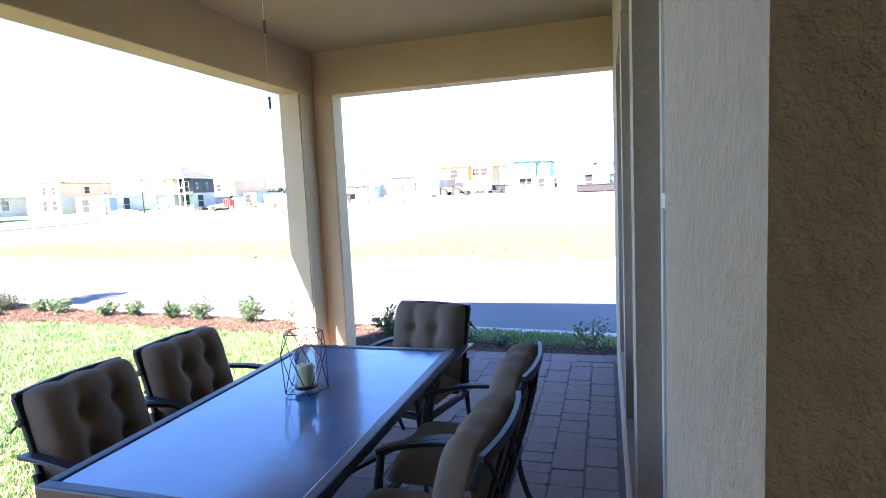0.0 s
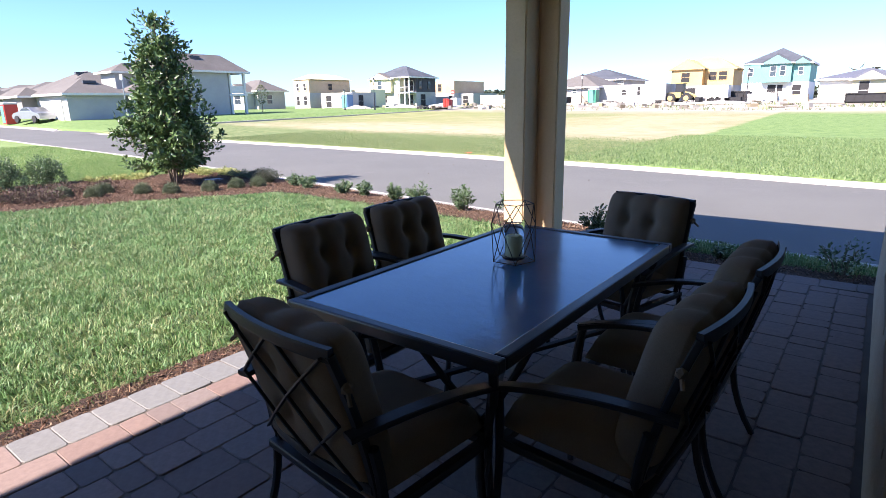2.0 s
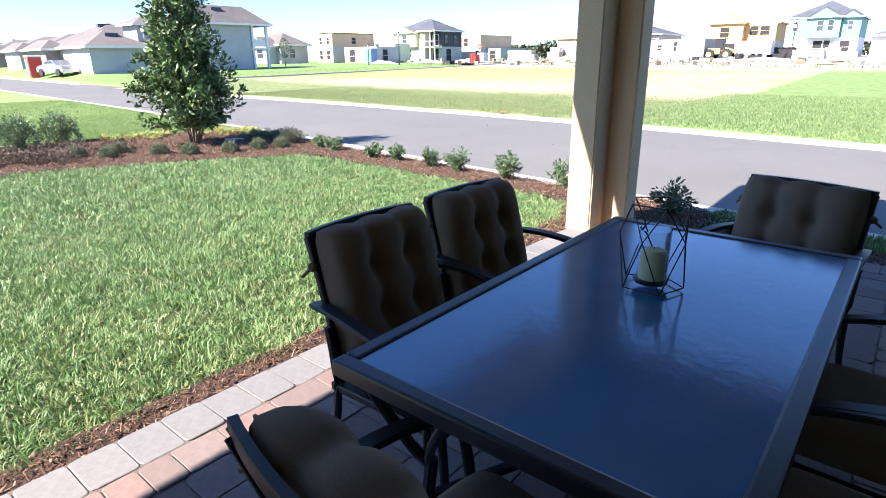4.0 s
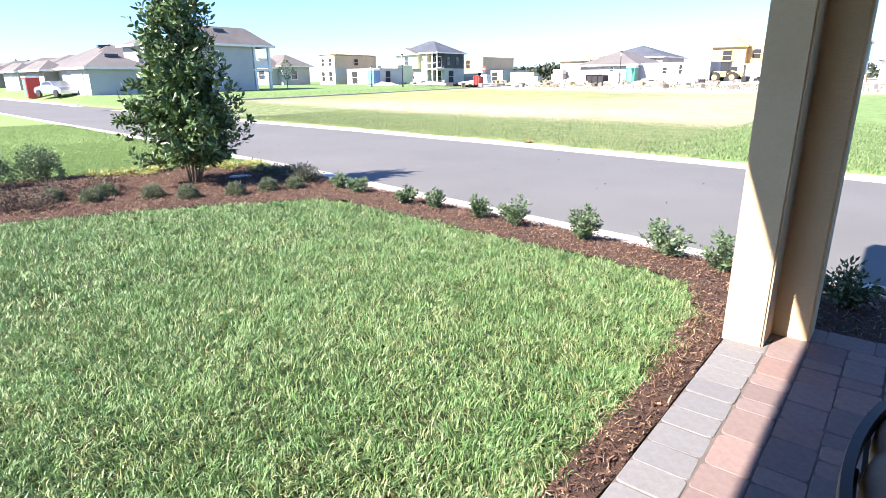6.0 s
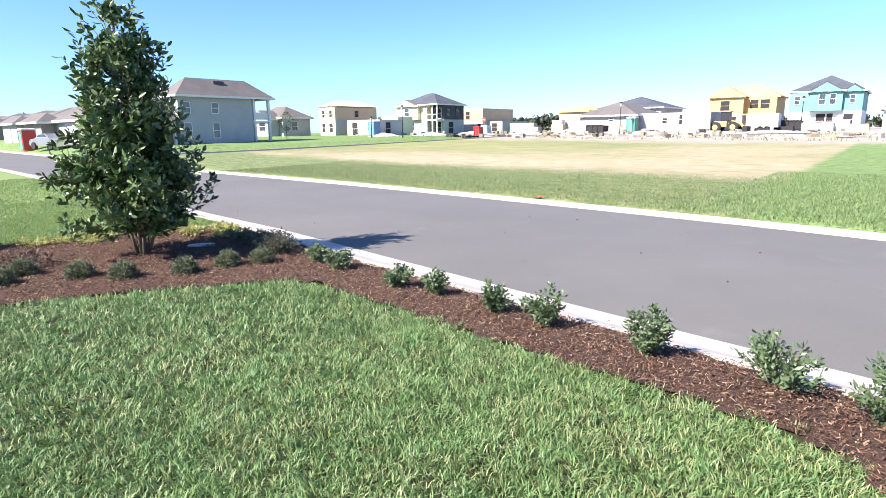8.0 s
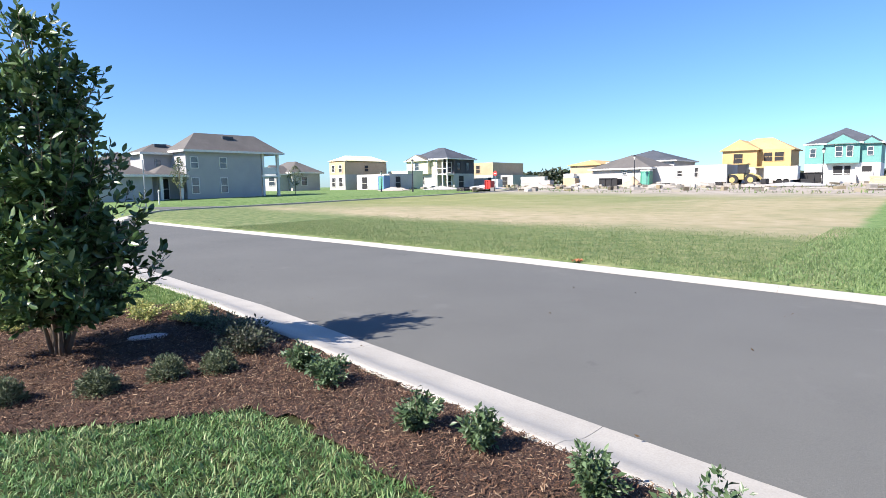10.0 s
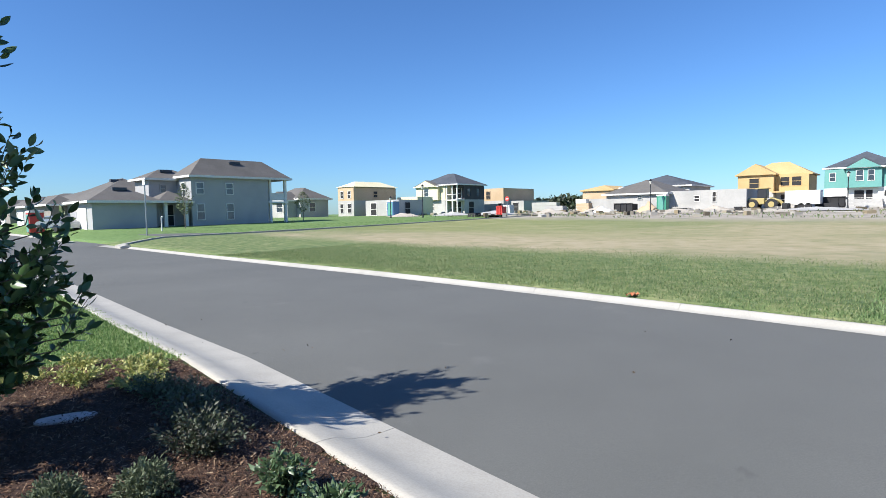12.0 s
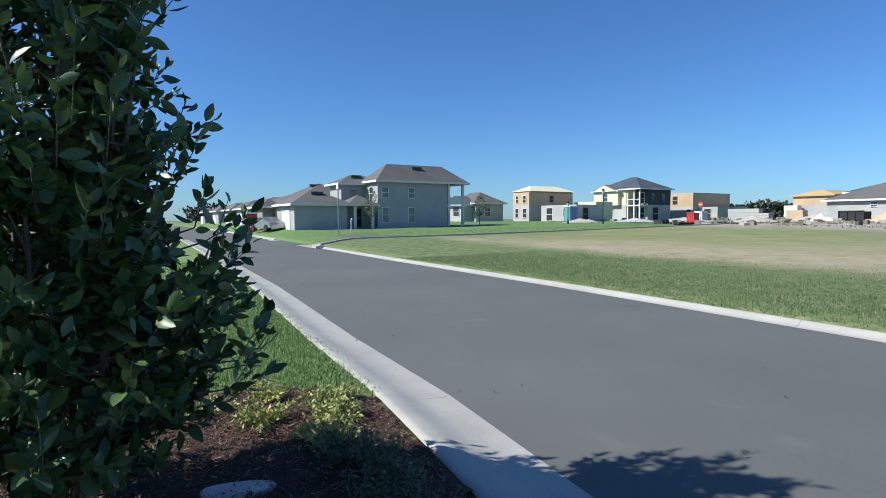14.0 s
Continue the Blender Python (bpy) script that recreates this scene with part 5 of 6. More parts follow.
def dining_chair():
    ch = empty("patio_chair", Matrix.Identity(4), "dark metal patio armchair with tufted taupe seat and back cushions", "chair", "chairs round the patio table")
    lean = math.radians(14)
    # seat cushion and back cushion
    bm = bmesh.new()
    tufted(bm, 0.50, 0.50, 0.085, [], [], 18)
    bmesh.ops.rotate(bm, cent=(0, 0, 0), matrix=Matrix.Rotation(radians(90), 3, "X"), verts=bm.verts)
    bmesh.ops.scale(bm, vec=(1, 1, 1), verts=bm.verts)
    bmesh.ops.translate(bm, vec=(0, 0.03, 0.395), verts=bm.verts)
    part("seat_cushion", bm, CUSHION, ch, "taupe seat cushion", smooth=True)
    bm = bmesh.new()
    tufted(bm, 0.49, 0.505, 0.105, [0.335, 0.665], [0.36, 0.68], 40, 0.0, 0.45)
    bmesh.ops.rotate(bm, cent=(0, 0, 0), matrix=Matrix.Rotation(lean, 3, "X"), verts=bm.verts)
    bmesh.ops.translate(bm, vec=(0, -0.248, 0.645), verts=bm.verts)
    part("back_cushion", bm, CUSHION, ch, "tufted taupe back cushion", smooth=True)
    # back frame: uprights, curved top rail and slats behind the cushion
    for s in (-1, 1):
        bm = bmesh.new()
        bar(bm, curve((s * 0.250, -0.19, 0.36), (s * 0.247, -0.22, 0.61), (s * 0.245, -0.318, 0.868)), 0.028, 0.022)
        part("back_upright", bm, FRAME_METAL, ch)
    bm = bmesh.new()
    bar(bm, curve((-0.252, -0.316, 0.868), (0, -0.372, 0.872), (0.252, -0.316, 0.868), 14), 0.02, 0.036)
    part("top_rail", bm, FRAME_METAL, ch)
    bm = bmesh.new()
    bar(bm, curve((-0.245, -0.205, 0.44), (0, -0.25, 0.44), (0.245, -0.205, 0.44), 10), 0.022, 0.03)
    part("lower_rail", bm, FRAME_METAL, ch)
    for xa, xb in ((-0.235, 0.0), (0.0, -0.235), (0.0, 0.235), (0.235, 0.0)):
        for z0, y0, z1, y1 in ((0.45, -0.238, 0.665, -0.296), (0.665, -0.296, 0.862, -0.335)):
            bm = bmesh.new()
            bar(bm, [(xa, y0, z0), ((xa + xb) / 2, (y0 + y1) / 2 - 0.004, (z0 + z1) / 2), (xb, y1, z1)], 0.011, 0.007)
            part("back_slat", bm, FRAME_METAL, ch)
    # seat frame
    bm = bmesh.new()
    for a, b in (((-0.26, -0.21, 0.36), (-0.26, 0.26, 0.37)), ((0.26, -0.21, 0.36), (0.26, 0.26, 0.37)), ((-0.275, 0.25, 0.37), (0.275, 0.25, 0.37)), ((-0.275, -0.205, 0.36), (0.275, -0.205, 0.36))):
        bar(bm, [a, b], 0.035, 0.028)
    part("seat_frame", bm, FRAME_METAL, ch)
    for s in (-1, 1):
        bm = bmesh.new()
        bar(bm, curve((s * 0.26, -0.29, 0.64), (s * 0.325, 0.0, 0.675), (s * 0.305, 0.27, 0.575), 12), 0.048, 0.018)
        part("arm", bm, FRAME_METAL, ch)
        bm = bmesh.new()
        tube(bm, curve((s * 0.305, 0.255, 0.578), (s * 0.285, 0.31, 0.33), (s * 0.275, 0.27, 0.0), 8), 0.016, 8, 0.013)
        part("leg", bm, FRAME_METAL, ch)
        bm = bmesh.new()
        tube(bm, curve((s * 0.27, -0.22, 0.58), (s * 0.272, -0.14, 0.25), (s * 0.28, -0.30, 0.0), 8), 0.016, 8, 0.013)
        part("leg", bm, FRAME_METAL, ch)
        # cushion tie knots at the back
        bm = bmesh.new()
        bmesh.ops.create_icosphere(bm, subdivisions=1, radius=0.018)
        bmesh.ops.translate(bm, vec=(s * 0.265, -0.285, 0.775), verts=bm.verts)
        tube(bm, [(s * 0.265, -0.285, 0.775), (s * 0.295, -0.30, 0.745)], 0.006, 5)
        part("cushion_tie", bm, CUSHION, ch)
    return ch


first = dining_chair()
first.matrix_basis = pose(-1.13, 1.62, 0, 0, 0, -90)
for m in (pose(-1.14, 2.22, 0, 0, 0, -92), pose(0.15, 1.46, 0, 0, 0, 87), pose(0.16, 2.10, 0, 0, 0, 90), pose(-0.36, 2.90, 0, 0, 0, 167), pose(-0.437, 0.955, 0, 0, 0, -6)):
    copy_thing(first, m)


def patio_table(x0, x1, y0, y1, top):
    tb = empty("patio_table", Matrix.Translation(((x0 + x1) / 2, (y0 + y1) / 2, 0)), "dark metal patio dining table with obscured glass top", "table")
    w, d = (x1 - x0) / 2, (y1 - y0) / 2
    f = 0.046
    for dims in ((-w, w, -d, -d + f), (-w, w, d - f, d), (-w, -w + f, -d + f, d - f), (w - f, w, -d + f, d - f)):
        box_part("top_frame", (*dims, top - 0.045, top), TABLE_FRAME, tb, "", 0.008)
    box_part("glass_top", (-w + f - 0.004, w - f + 0.004, -d + f - 0.004, d - f + 0.004, top - 0.012, top - 0.006), TABLE_GLASS, tb, "rippled obscured glass pane with reflected sky blue in its colour", 0.001)
    for sx in (-1, 1):
        for sy in (-1, 1):
            bm = bmesh.new()
            tube(bm, curve((sx * (w - 0.05), sy * (d - 0.05), top - 0.04), (sx * (w - 0.10), sy * (d - 0.16), 0.42), (sx * (w - 0.17), sy * (d - 0.17), 0.40), 8), 0.016, 8)
            tube(bm, [(sx * (w - 0.17), sy * (d - 0.17), 0.42), (sx * (w - 0.16), sy * (d - 0.15), 0.2), (sx * (w - 0.10), sy * (d - 0.10), 0.0)], 0.019, 8, 0.015)
            tube(bm, curve((sx * (w - 0.05), sy * (d - 0.34), top - 0.04), (sx * (w - 0.10), sy * (d - 0.20), 0.5), (sx * (w - 0.17), sy * (d - 0.17), 0.40), 8), 0.013, 8)
            tube(bm, curve((sx * (w - 0.34), sy * (d - 0.05), top - 0.04), (sx * (w - 0.20), sy * (d - 0.10), 0.5), (sx * (w - 0.17), sy * (d - 0.17), 0.40), 8), 0.013, 8)
            part("leg", bm, FRAME_METAL, tb)
    bm = bmesh.new()
    bar(bm, [(-w + 0.17, -d + 0.17, 0.30), (w - 0.17, d - 0.17, 0.30)], 0.03, 0.02)
    bar(bm, [(-w + 0.17, d - 0.17, 0.318), (w - 0.17, -d + 0.17, 0.318)], 0.03, 0.014)
    part("stretcher", bm, FRAME_METAL, tb)
    return tb


patio_table(-0.96, -0.03, 1.05, 2.72, 0.73)
WAX = plain("candle_wax", (0.62, 0.66, 0.42), 0.55, 0, 0.4)


def candle_lantern(x, y, z):
    """A wire polyhedron with a pillar candle on a small dish, inside a clear glass."""
    ln = empty("candle_lantern", Matrix.Translation((x, y, z)), "black wire geometric lantern with pale candle on the table", "lantern")
    def ring_at(r, z, turn):
        return [Vector((r * math.cos(a), r * math.sin(a), z)) for a in [0.3 + turn + k * 2 * math.pi / 5 for k in range(5)]]
    low, mid, top = ring_at(0.098, 0.004, 0.0), ring_at(0.106, 0.165, math.pi / 5), ring_at(0.088, 0.268, 0.0)
    bm = bmesh.new()
    for k in range(5):
        for a, b in ((low[k], low[(k + 1) % 5]), (top[k], top[(k + 1) % 5]), (low[k], mid[k]), (mid[k], low[(k + 1) % 5]), (mid[k], top[k]), (mid[k], top[(k + 1) % 5])):
            tube(bm, [a, b], 0.0021, 6)
    part("wire_frame", bm, BLACK_METAL, ln)
    bm = bmesh.new()
    bmesh.ops.create_cone(bm, cap_ends=True, segments=20, radius1=0.05, radius2=0.055, depth=0.012)
    bmesh.ops.translate(bm, vec=(0, 0, 0.018), verts=bm.verts)
    part("dish", bm, BLACK_METAL, ln)
    bm = bmesh.new()
    bmesh.ops.create_cone(bm, cap_ends=True, segments=28, radius1=0.038, radius2=0.037, depth=0.095)
    bmesh.ops.bevel(bm, geom=[e for e in bm.edges if abs(e.verts[0].co.z - e.verts[1].co.z) < 1e-4 and e.verts[0].co.z > 0], offset=0.006, segments=2, affect="EDGES")
    bmesh.ops.translate(bm, vec=(0, 0, 0.072), verts=bm.verts)
    part("candle", bm, WAX, ln, "pale greenish pillar candle", smooth=False)
    bm = bmesh.new()
    ring = [(0.046 * math.cos(k * math.pi / 14), 0.046 * math.sin(k * math.pi / 14)) for k in range(28)]
    lo, hi = [bm.verts.new((a, b, 0.026)) for a, b in ring], [bm.verts.new((a * 1.04, b * 1.04, 0.185)) for a, b in ring]
    for k in range(28):
        bm.faces.new((lo[k], lo[(k + 1) % 28], hi[(k + 1) % 28], hi[k]))
    gm, gnt, gb = mat_base("clear_candle_glass", 0.03)
    gb.inputs["Transmission Weight"].default_value = 1.0
    gb.inputs["IOR"].default_value = 1.05
    chimney = part("glass_cylinder", bm, gm, ln, "clear glass cylinder round the candle", smooth=True)
    chimney.visible_shadow = False
    bm = bmesh.new()
    tube(bm, [(0, 0, 0.118), (0.002, 0, 0.130)], 0.0012, 5)
    part("wick", bm, BLACK_METAL, ln)
    return ln


candle_lantern(-0.53, 1.99, 0.731)


def ceiling_fan(x, y):
    fan = empty("ceiling_fan", Matrix.Translation((x, y, 3.003)), "white outdoor ceiling fan at rest under the patio ceiling", "ceiling fan")
    white = plain("fan_white", (0.62, 0.62, 0.60), 0.5)
    bm = bmesh.new()
    bmesh.ops.create_cone(bm, cap_ends=True, segments=20, radius1=0.05, radius2=0.075, depth=0.07)
    bmesh.ops.translate(bm, vec=(0, 0, -0.035), verts=bm.verts)
    tube(bm, [(0, 0, -0.05), (0, 0, -0.3)], 0.014, 10)
    part("downrod", bm, white, fan)
    bm = bmesh.new()
    bmesh.ops.create_cone(bm, cap_ends=True, segments=28, radius1=0.10, radius2=0.13, depth=0.13)
    bmesh.ops.translate(bm, vec=(0, 0, -0.36), verts=bm.verts)
    part("motor", bm, white, fan)
    bm = bmesh.new()
    bmesh.ops.create_uvsphere(bm, u_segments=20, v_segments=10, radius=0.11)
    bmesh.ops.scale(bm, vec=(1, 1, 0.55), verts=bm.verts)
    bmesh.ops.translate(bm, vec=(0, 0, -0.43), verts=bm.verts)
    part("lamp_bowl", bm, white, fan, smooth=True)
    for k in range(5):
        a = k * 2 * math.pi / 5 + 0.9
        bm = bmesh.new()
        box(bm, 0.12, 0.62, -0.06, 0.06, -0.006, 0.006, 0.004)
        bmesh.ops.rotate(bm, cent=(0, 0, 0), matrix=Matrix.Rotation(0.2, 3, "X"), verts=bm.verts)
        bmesh.ops.rotate(bm, cent=(0, 0, 0), matrix=Matrix.Rotation(a, 3, "Z"), verts=bm.verts)
        bmesh.ops.translate(bm, vec=(0, 0, -0.36), verts=bm.verts)
        part("blade", bm, white, fan)
    for dx, dy, zl in ((-0.02, 0.03, -0.98), (0.02, -0.03, -0.69)):
        bm = bmesh.new()
        tube(bm, [(dx, dy, -0.45), (dx, dy, zl)], 0.0012, 5)
        pc = part("pull_chain", bm, WHITE, fan)
        bm = bmesh.new()
        tube(bm, [(dx, dy, zl), (dx, dy, zl - 0.02), (dx, dy, zl - 0.05)], 0.006, 8, 0.004)
        part("pull_knob", bm, BARK, pc, "small dark wooden knob")
    return fan


ceiling_fan(-0.55, 1.90)


# ---- building site and street things ----
def lamp_post(x, y, h=4.2):
    z = land_z(x, y) - 0.08
    lp = empty("street_lamp", Matrix.Translation((x, y, z)), "black cast street lamp post with lantern head", "street lamp", "street lamps round the field")
    bm = bmesh.new()
    tube(bm, [(0, 0, 0), (0, 0, 0.5)], 0.13, 10, 0.08)
    tube(bm, [(0, 0, 0.45), (0, 0, h - 0.5)], 0.06, 10, 0.045)
    part("pole", bm, BLACK_METAL, lp)
    bm = bmesh.new()
    tube(bm, [(0, 0, h - 0.5), (0, 0, h - 0.1)], 0.10, 8, 0.17)
    part("lantern_glass", bm, plain("lamp_glass", (0.5, 0.5, 0.46), 0.3), lp)
    bm = bmesh.new()
    tube(bm, [(0, 0, h - 0.1), (0, 0, h), (0, 0, h + 0.12)], 0.22, 8, 0.02)
    part("lantern_cap", bm, BLACK_METAL, lp)


for x, y in ((-54.0, 56.7), (-32.8, 75.7), (-13.1, 80.3), (-58.3, 55.3)):
    lamp_post(x, y, 4.1 if x != -58.3 else 2.7)
RED = plain("red_paint", (0.50, 0.045, 0.035), 0.5)
YELLOW = plain("machine_yellow", (0.38, 0.30, 0.12), 0.65)
GREEN = plain("green_plastic", (0.03, 0.22, 0.14), 0.5)
BLUEP = plain("blue_plastic", (0.10, 0.20, 0.34), 0.5)
SILVER = plain("car_silver", (0.32, 0.33, 0.34), 0.3, 0.6)
DIRT = surface("spoil_sand", (0.40, 0.355, 0.295), (0.50, 0.45, 0.38), 1, 10, 0.95, 0.5, 0.05)


def dumpster(x, y, w, d, h, mat, label, rz=0):
    z = land_z(x, y) - 0.08
    t = empty("dumpster", pose(x, y, z, 0, 0, rz), label, "dumpster")
    bm = bmesh.new()
    for dims in ((-w / 2, w / 2, -d / 2, -d / 2 + 0.08), (-w / 2, w / 2, d / 2 - 0.08, d / 2), (-w / 2, -w / 2 + 0.08, -d / 2, d / 2), (w / 2 - 0.08, w / 2, -d / 2, d / 2)):
        box(bm, *dims, 0.12, h)
    box(bm, -w / 2, w / 2, -d / 2, d / 2, 0.1, 0.2)
    part("bin", bm, mat, t)
    n = max(3, int(w / 0.7))
    for i in range(n + 1):
        xx = -w / 2 + i * w / n
        box_part("rib", (xx - 0.05, xx + 0.05, -d / 2 - 0.09, -d / 2 - 0.002, 0.12, h), mat, t)
    box_part("rim", (-w / 2 - 0.06, w / 2 + 0.06, -d / 2 - 0.1, -d / 2 - 0.003, h, h + 0.1), mat, t)


dumpster(-36.6, 77.2, 2.4, 1.8, 1.15, DARK, "dark open steel dumpster on the bare building plot")
dumpster(-0.4, 75.8, 4.6, 2.2, 1.0, DARK, "long dark open dumpster before the unfinished house")
dumpster(-49.3, 67.0, 0.85, 1.0, 1.2, RED, "small red steel bin on the building plot")
dumpster(-15.6, 89.0, 3.0, 1.8, 1.3, DARK, "dark skip beside the teal-wrapped house")


def portable_toilet(x, y, mat, label):
    t = empty("portable_toilet", Matrix.Translation((x, y, land_z(x, y) - 0.08)), label, "portable toilet")
    box_part("cabin", (-0.6, 0.6, -0.6, 0.6, 0.1, 2.05), mat, t, "", 0.05)
    box_part("door", (-0.4, 0.4, -0.64, -0.602, 0.2, 1.9), plain("toilet_door", (0.10, 0.30, 0.24), 0.5), t, "", 0.01)
    box_part("roof", (-0.64, 0.64, -0.64, 0.64, 2.05, 2.25), WHITE, t, "", 0.09)


portable_toilet(-32.3, 78.6, GREEN, "green plastic portable toilet on the building plot")
portable_toilet(-70.8, 20.4, RED, "red plastic portable toilet beside the garage drive")
portable_toilet(-62.9, 60.2, BLUEP, "blue plastic portable toilet by block walls")


def stop_sign(x, y):
    t = empty("stop_sign", Matrix.Translation((x, y, land_z(x, y) - 0.08)), "red octagonal stop sign on a steel post", "sign")
    bm = bmesh.new()
    tube(bm, [(0, 0, 0), (0, 0, 2.3)], 0.04, 8)
    part("post", bm, SILVER, t)
    bm = bmesh.new()
    bmesh.ops.create_cone(bm, cap_ends=True, segments=8, radius1=0.33, radius2=0.33, depth=0.03)
    bmesh.ops.rotate(bm, cent=(0, 0, 0), matrix=Matrix.Rotation(radians(90), 3, "X") @ Matrix.Rotation(radians(22.5), 3, "Z"), verts=bm.verts)
    bmesh.ops.translate(bm, vec=(0, -0.06, 2.2), verts=bm.verts)
    part("plate", bm, RED, t)
    box_part("lettering_bar", (-0.20, 0.20, -0.079, -0.0765, 2.14, 2.26), WHITE, t)


stop_sign(-47.0, 65.0)


def loader(x, y):
    z = land_z(x, y) - 0.08
    t = empty("wheel_loader", pose(x, y, z, 0, 0, 0), "yellow wheel loader parked on bare soil", "loader")
    box_part("body", (-1.6, 0.2, -0.8, 0.8, 0.7, 1.45), YELLOW, t, "", 0.08)
    box_part("cab", (-0.6, 0.4, -0.7, 0.7, 1.45, 2.6), BLACK_METAL, t, "", 0.06)
    box_part("cab_roof", (-0.75, 0.55, -0.8, 0.8, 2.6, 2.72), YELLOW, t, "", 0.03)
    box_part("front_frame", (0.2, 1.5, -0.5, 0.5, 0.7, 1.2), YELLOW, t, "", 0.06)
    for s in (-0.5, 0.5):
        bm = bmesh.new()
        tube(bm, [(0.7, s, 1.5), (1.7, s, 1.1), (2.2, s, 0.5)], 0.10, 6)
        part("lift_arm", bm, YELLOW, t)
    box_part("bucket", (2.1, 2.7, -1.0, 1.0, 0.1, 0.8), DARK, t, "", 0.1)
    for wx in (-1.1, 1.0):
        for wy in (-0.95, 0.95):
            bm = bmesh.new()
            bmesh.ops.create_cone(bm, cap_ends=True, segments=20, radius1=0.68, radius2=0.68, depth=0.4)
            bmesh.ops.rotate(bm, cent=(0, 0, 0), matrix=Matrix.Rotation(radians(90), 3, "X"), verts=bm.verts)
            bmesh.ops.bevel(bm, geom=[e for e in bm.edges if e.calc_length() < 0.3], offset=0.07, segments=2, affect="EDGES")
            bmesh.ops.translate(bm, vec=(wx, wy, 0.68), verts=bm.verts)
            wh = part("wheel", bm, DARK, t)
            bm = bmesh.new()
            bmesh.ops.create_cone(bm, cap_ends=True, segments=16, radius1=0.34, radius2=0.34, depth=0.44)
            bmesh.ops.rotate(bm, cent=(0, 0, 0), matrix=Matrix.Rotation(radians(90), 3, "X"), verts=bm.verts)
            bmesh.ops.translate(bm, vec=(wx, wy, 0.68), verts=bm.verts)
            part("rim", bm, YELLOW, wh)


loader(-21.9, 84.0)


def cargo_trailer(x, y):
    t = empty("cargo_trailer", Matrix.Translation((x, y, land_z(x, y) - 0.08)), "white enclosed cargo trailer parked by the loader", "trailer")
    box_part("body", (-2.2, 1.5, -1.0, 1.0, 0.55, 2.25), WHITE, t, "", 0.06)
    box_part("fender", (-0.8, 0.6, -1.12, -1.002, 0.5, 0.85), WHITE, t, "", 0.03)
    bm = bmesh.new()
    tube(bm, [(1.5, 0, 0.6), (2.6, 0, 0.55)], 0.06, 6)
    tube(bm, [(2.4, 0, 0.6), (2.4, 0, 0.0)], 0.04, 6)
    part("drawbar", bm, BLACK_METAL, t)
    for wx in (-0.45, 0.3):
        bm = bmesh.new()
        bmesh.ops.create_cone(bm, cap_ends=True, segments=18, radius1=0.36, radius2=0.36, depth=0.24)
        bmesh.ops.rotate(bm, cent=(0, 0, 0), matrix=Matrix.Rotation(radians(90), 3, "X"), verts=bm.verts)
        bmesh.ops.translate(bm, vec=(wx, -1.0, 0.36), verts=bm.verts)
        part("wheel", bm, DARK, t)


cargo_trailer(-17.8, 86.7)


def parked_car(x, y, rz):
    t = empty("car", pose(x, y, land_z(x, y) + 0.05, 0, 0, rz), "silver saloon car parked before the garage", "car")
    bm = bmesh.new()
    prof = [(-2.2, 0.35), (-2.25, 0.7), (-1.9, 0.92), (-1.2, 1.0), (-0.6, 1.40), (0.45, 1.44), (1.15, 1.02), (2.0, 0.88), (2.2, 0.65), (2.2, 0.33)]
    sides = []
    for sy in (-0.85, 0.85):
        sides.append([bm.verts.new((px, sy * (0.86 if pz > 1.2 else 1.0), pz)) for px, pz in prof])
    n = len(prof)
    for i in range(n):
        k = (i + 1) % n
        bm.faces.new((sides[0][i], sides[0][k], sides[1][k], sides[1][i]))
    bm.faces.new(sides[0])
    bm.faces.new(list(reversed(sides[1])))
    part("body", bm, SILVER, t)
    bm = bmesh.new()
    for s in (-1, 1):
        v = [bm.verts.new((px, s * 0.815, pz)) for px, pz in ((-1.0, 1.02), (-0.55, 1.34), (0.4, 1.37), (1.0, 1.03))]
        bm.faces.new(v)
    part("side_window", bm, PANE, t)
    for wx in (-1.4, 1.4):
        for wy in (-0.86, 0.86):
            bm = bmesh.new()
            bmesh.ops.create_cone(bm, cap_ends=True, segments=18, radius1=0.33, radius2=0.33, depth=0.2)
            bmesh.ops.rotate(bm, cent=(0, 0, 0), matrix=Matrix.Rotation(radians(90), 3, "X"), verts=bm.verts)
            bmesh.ops.translate(bm, vec=(wx, wy, 0.33), verts=bm.verts)
            part("wheel", bm, DARK, t)


parked_car(-65.6, 20.9, 12)


def heap(x, y, r, h, mat, label, seed=0):
    bm = bmesh.new()
    bmesh.ops.create_grid(bm, x_segments=14, y_segments=14, size=r)
    for v in bm.verts:
        d = v.co.length / r
        v.co.z = h * max(0, 1 - d) * (1 + 0.5 * noise.noise(v.co * 1.3 + Vector((seed, 0, 0)))) - 0.05
    ob = part("spoil_mound", bm, mat)
    ob.location = (x, y, land_z(x, y))
    tagged(ob, label, "heap")


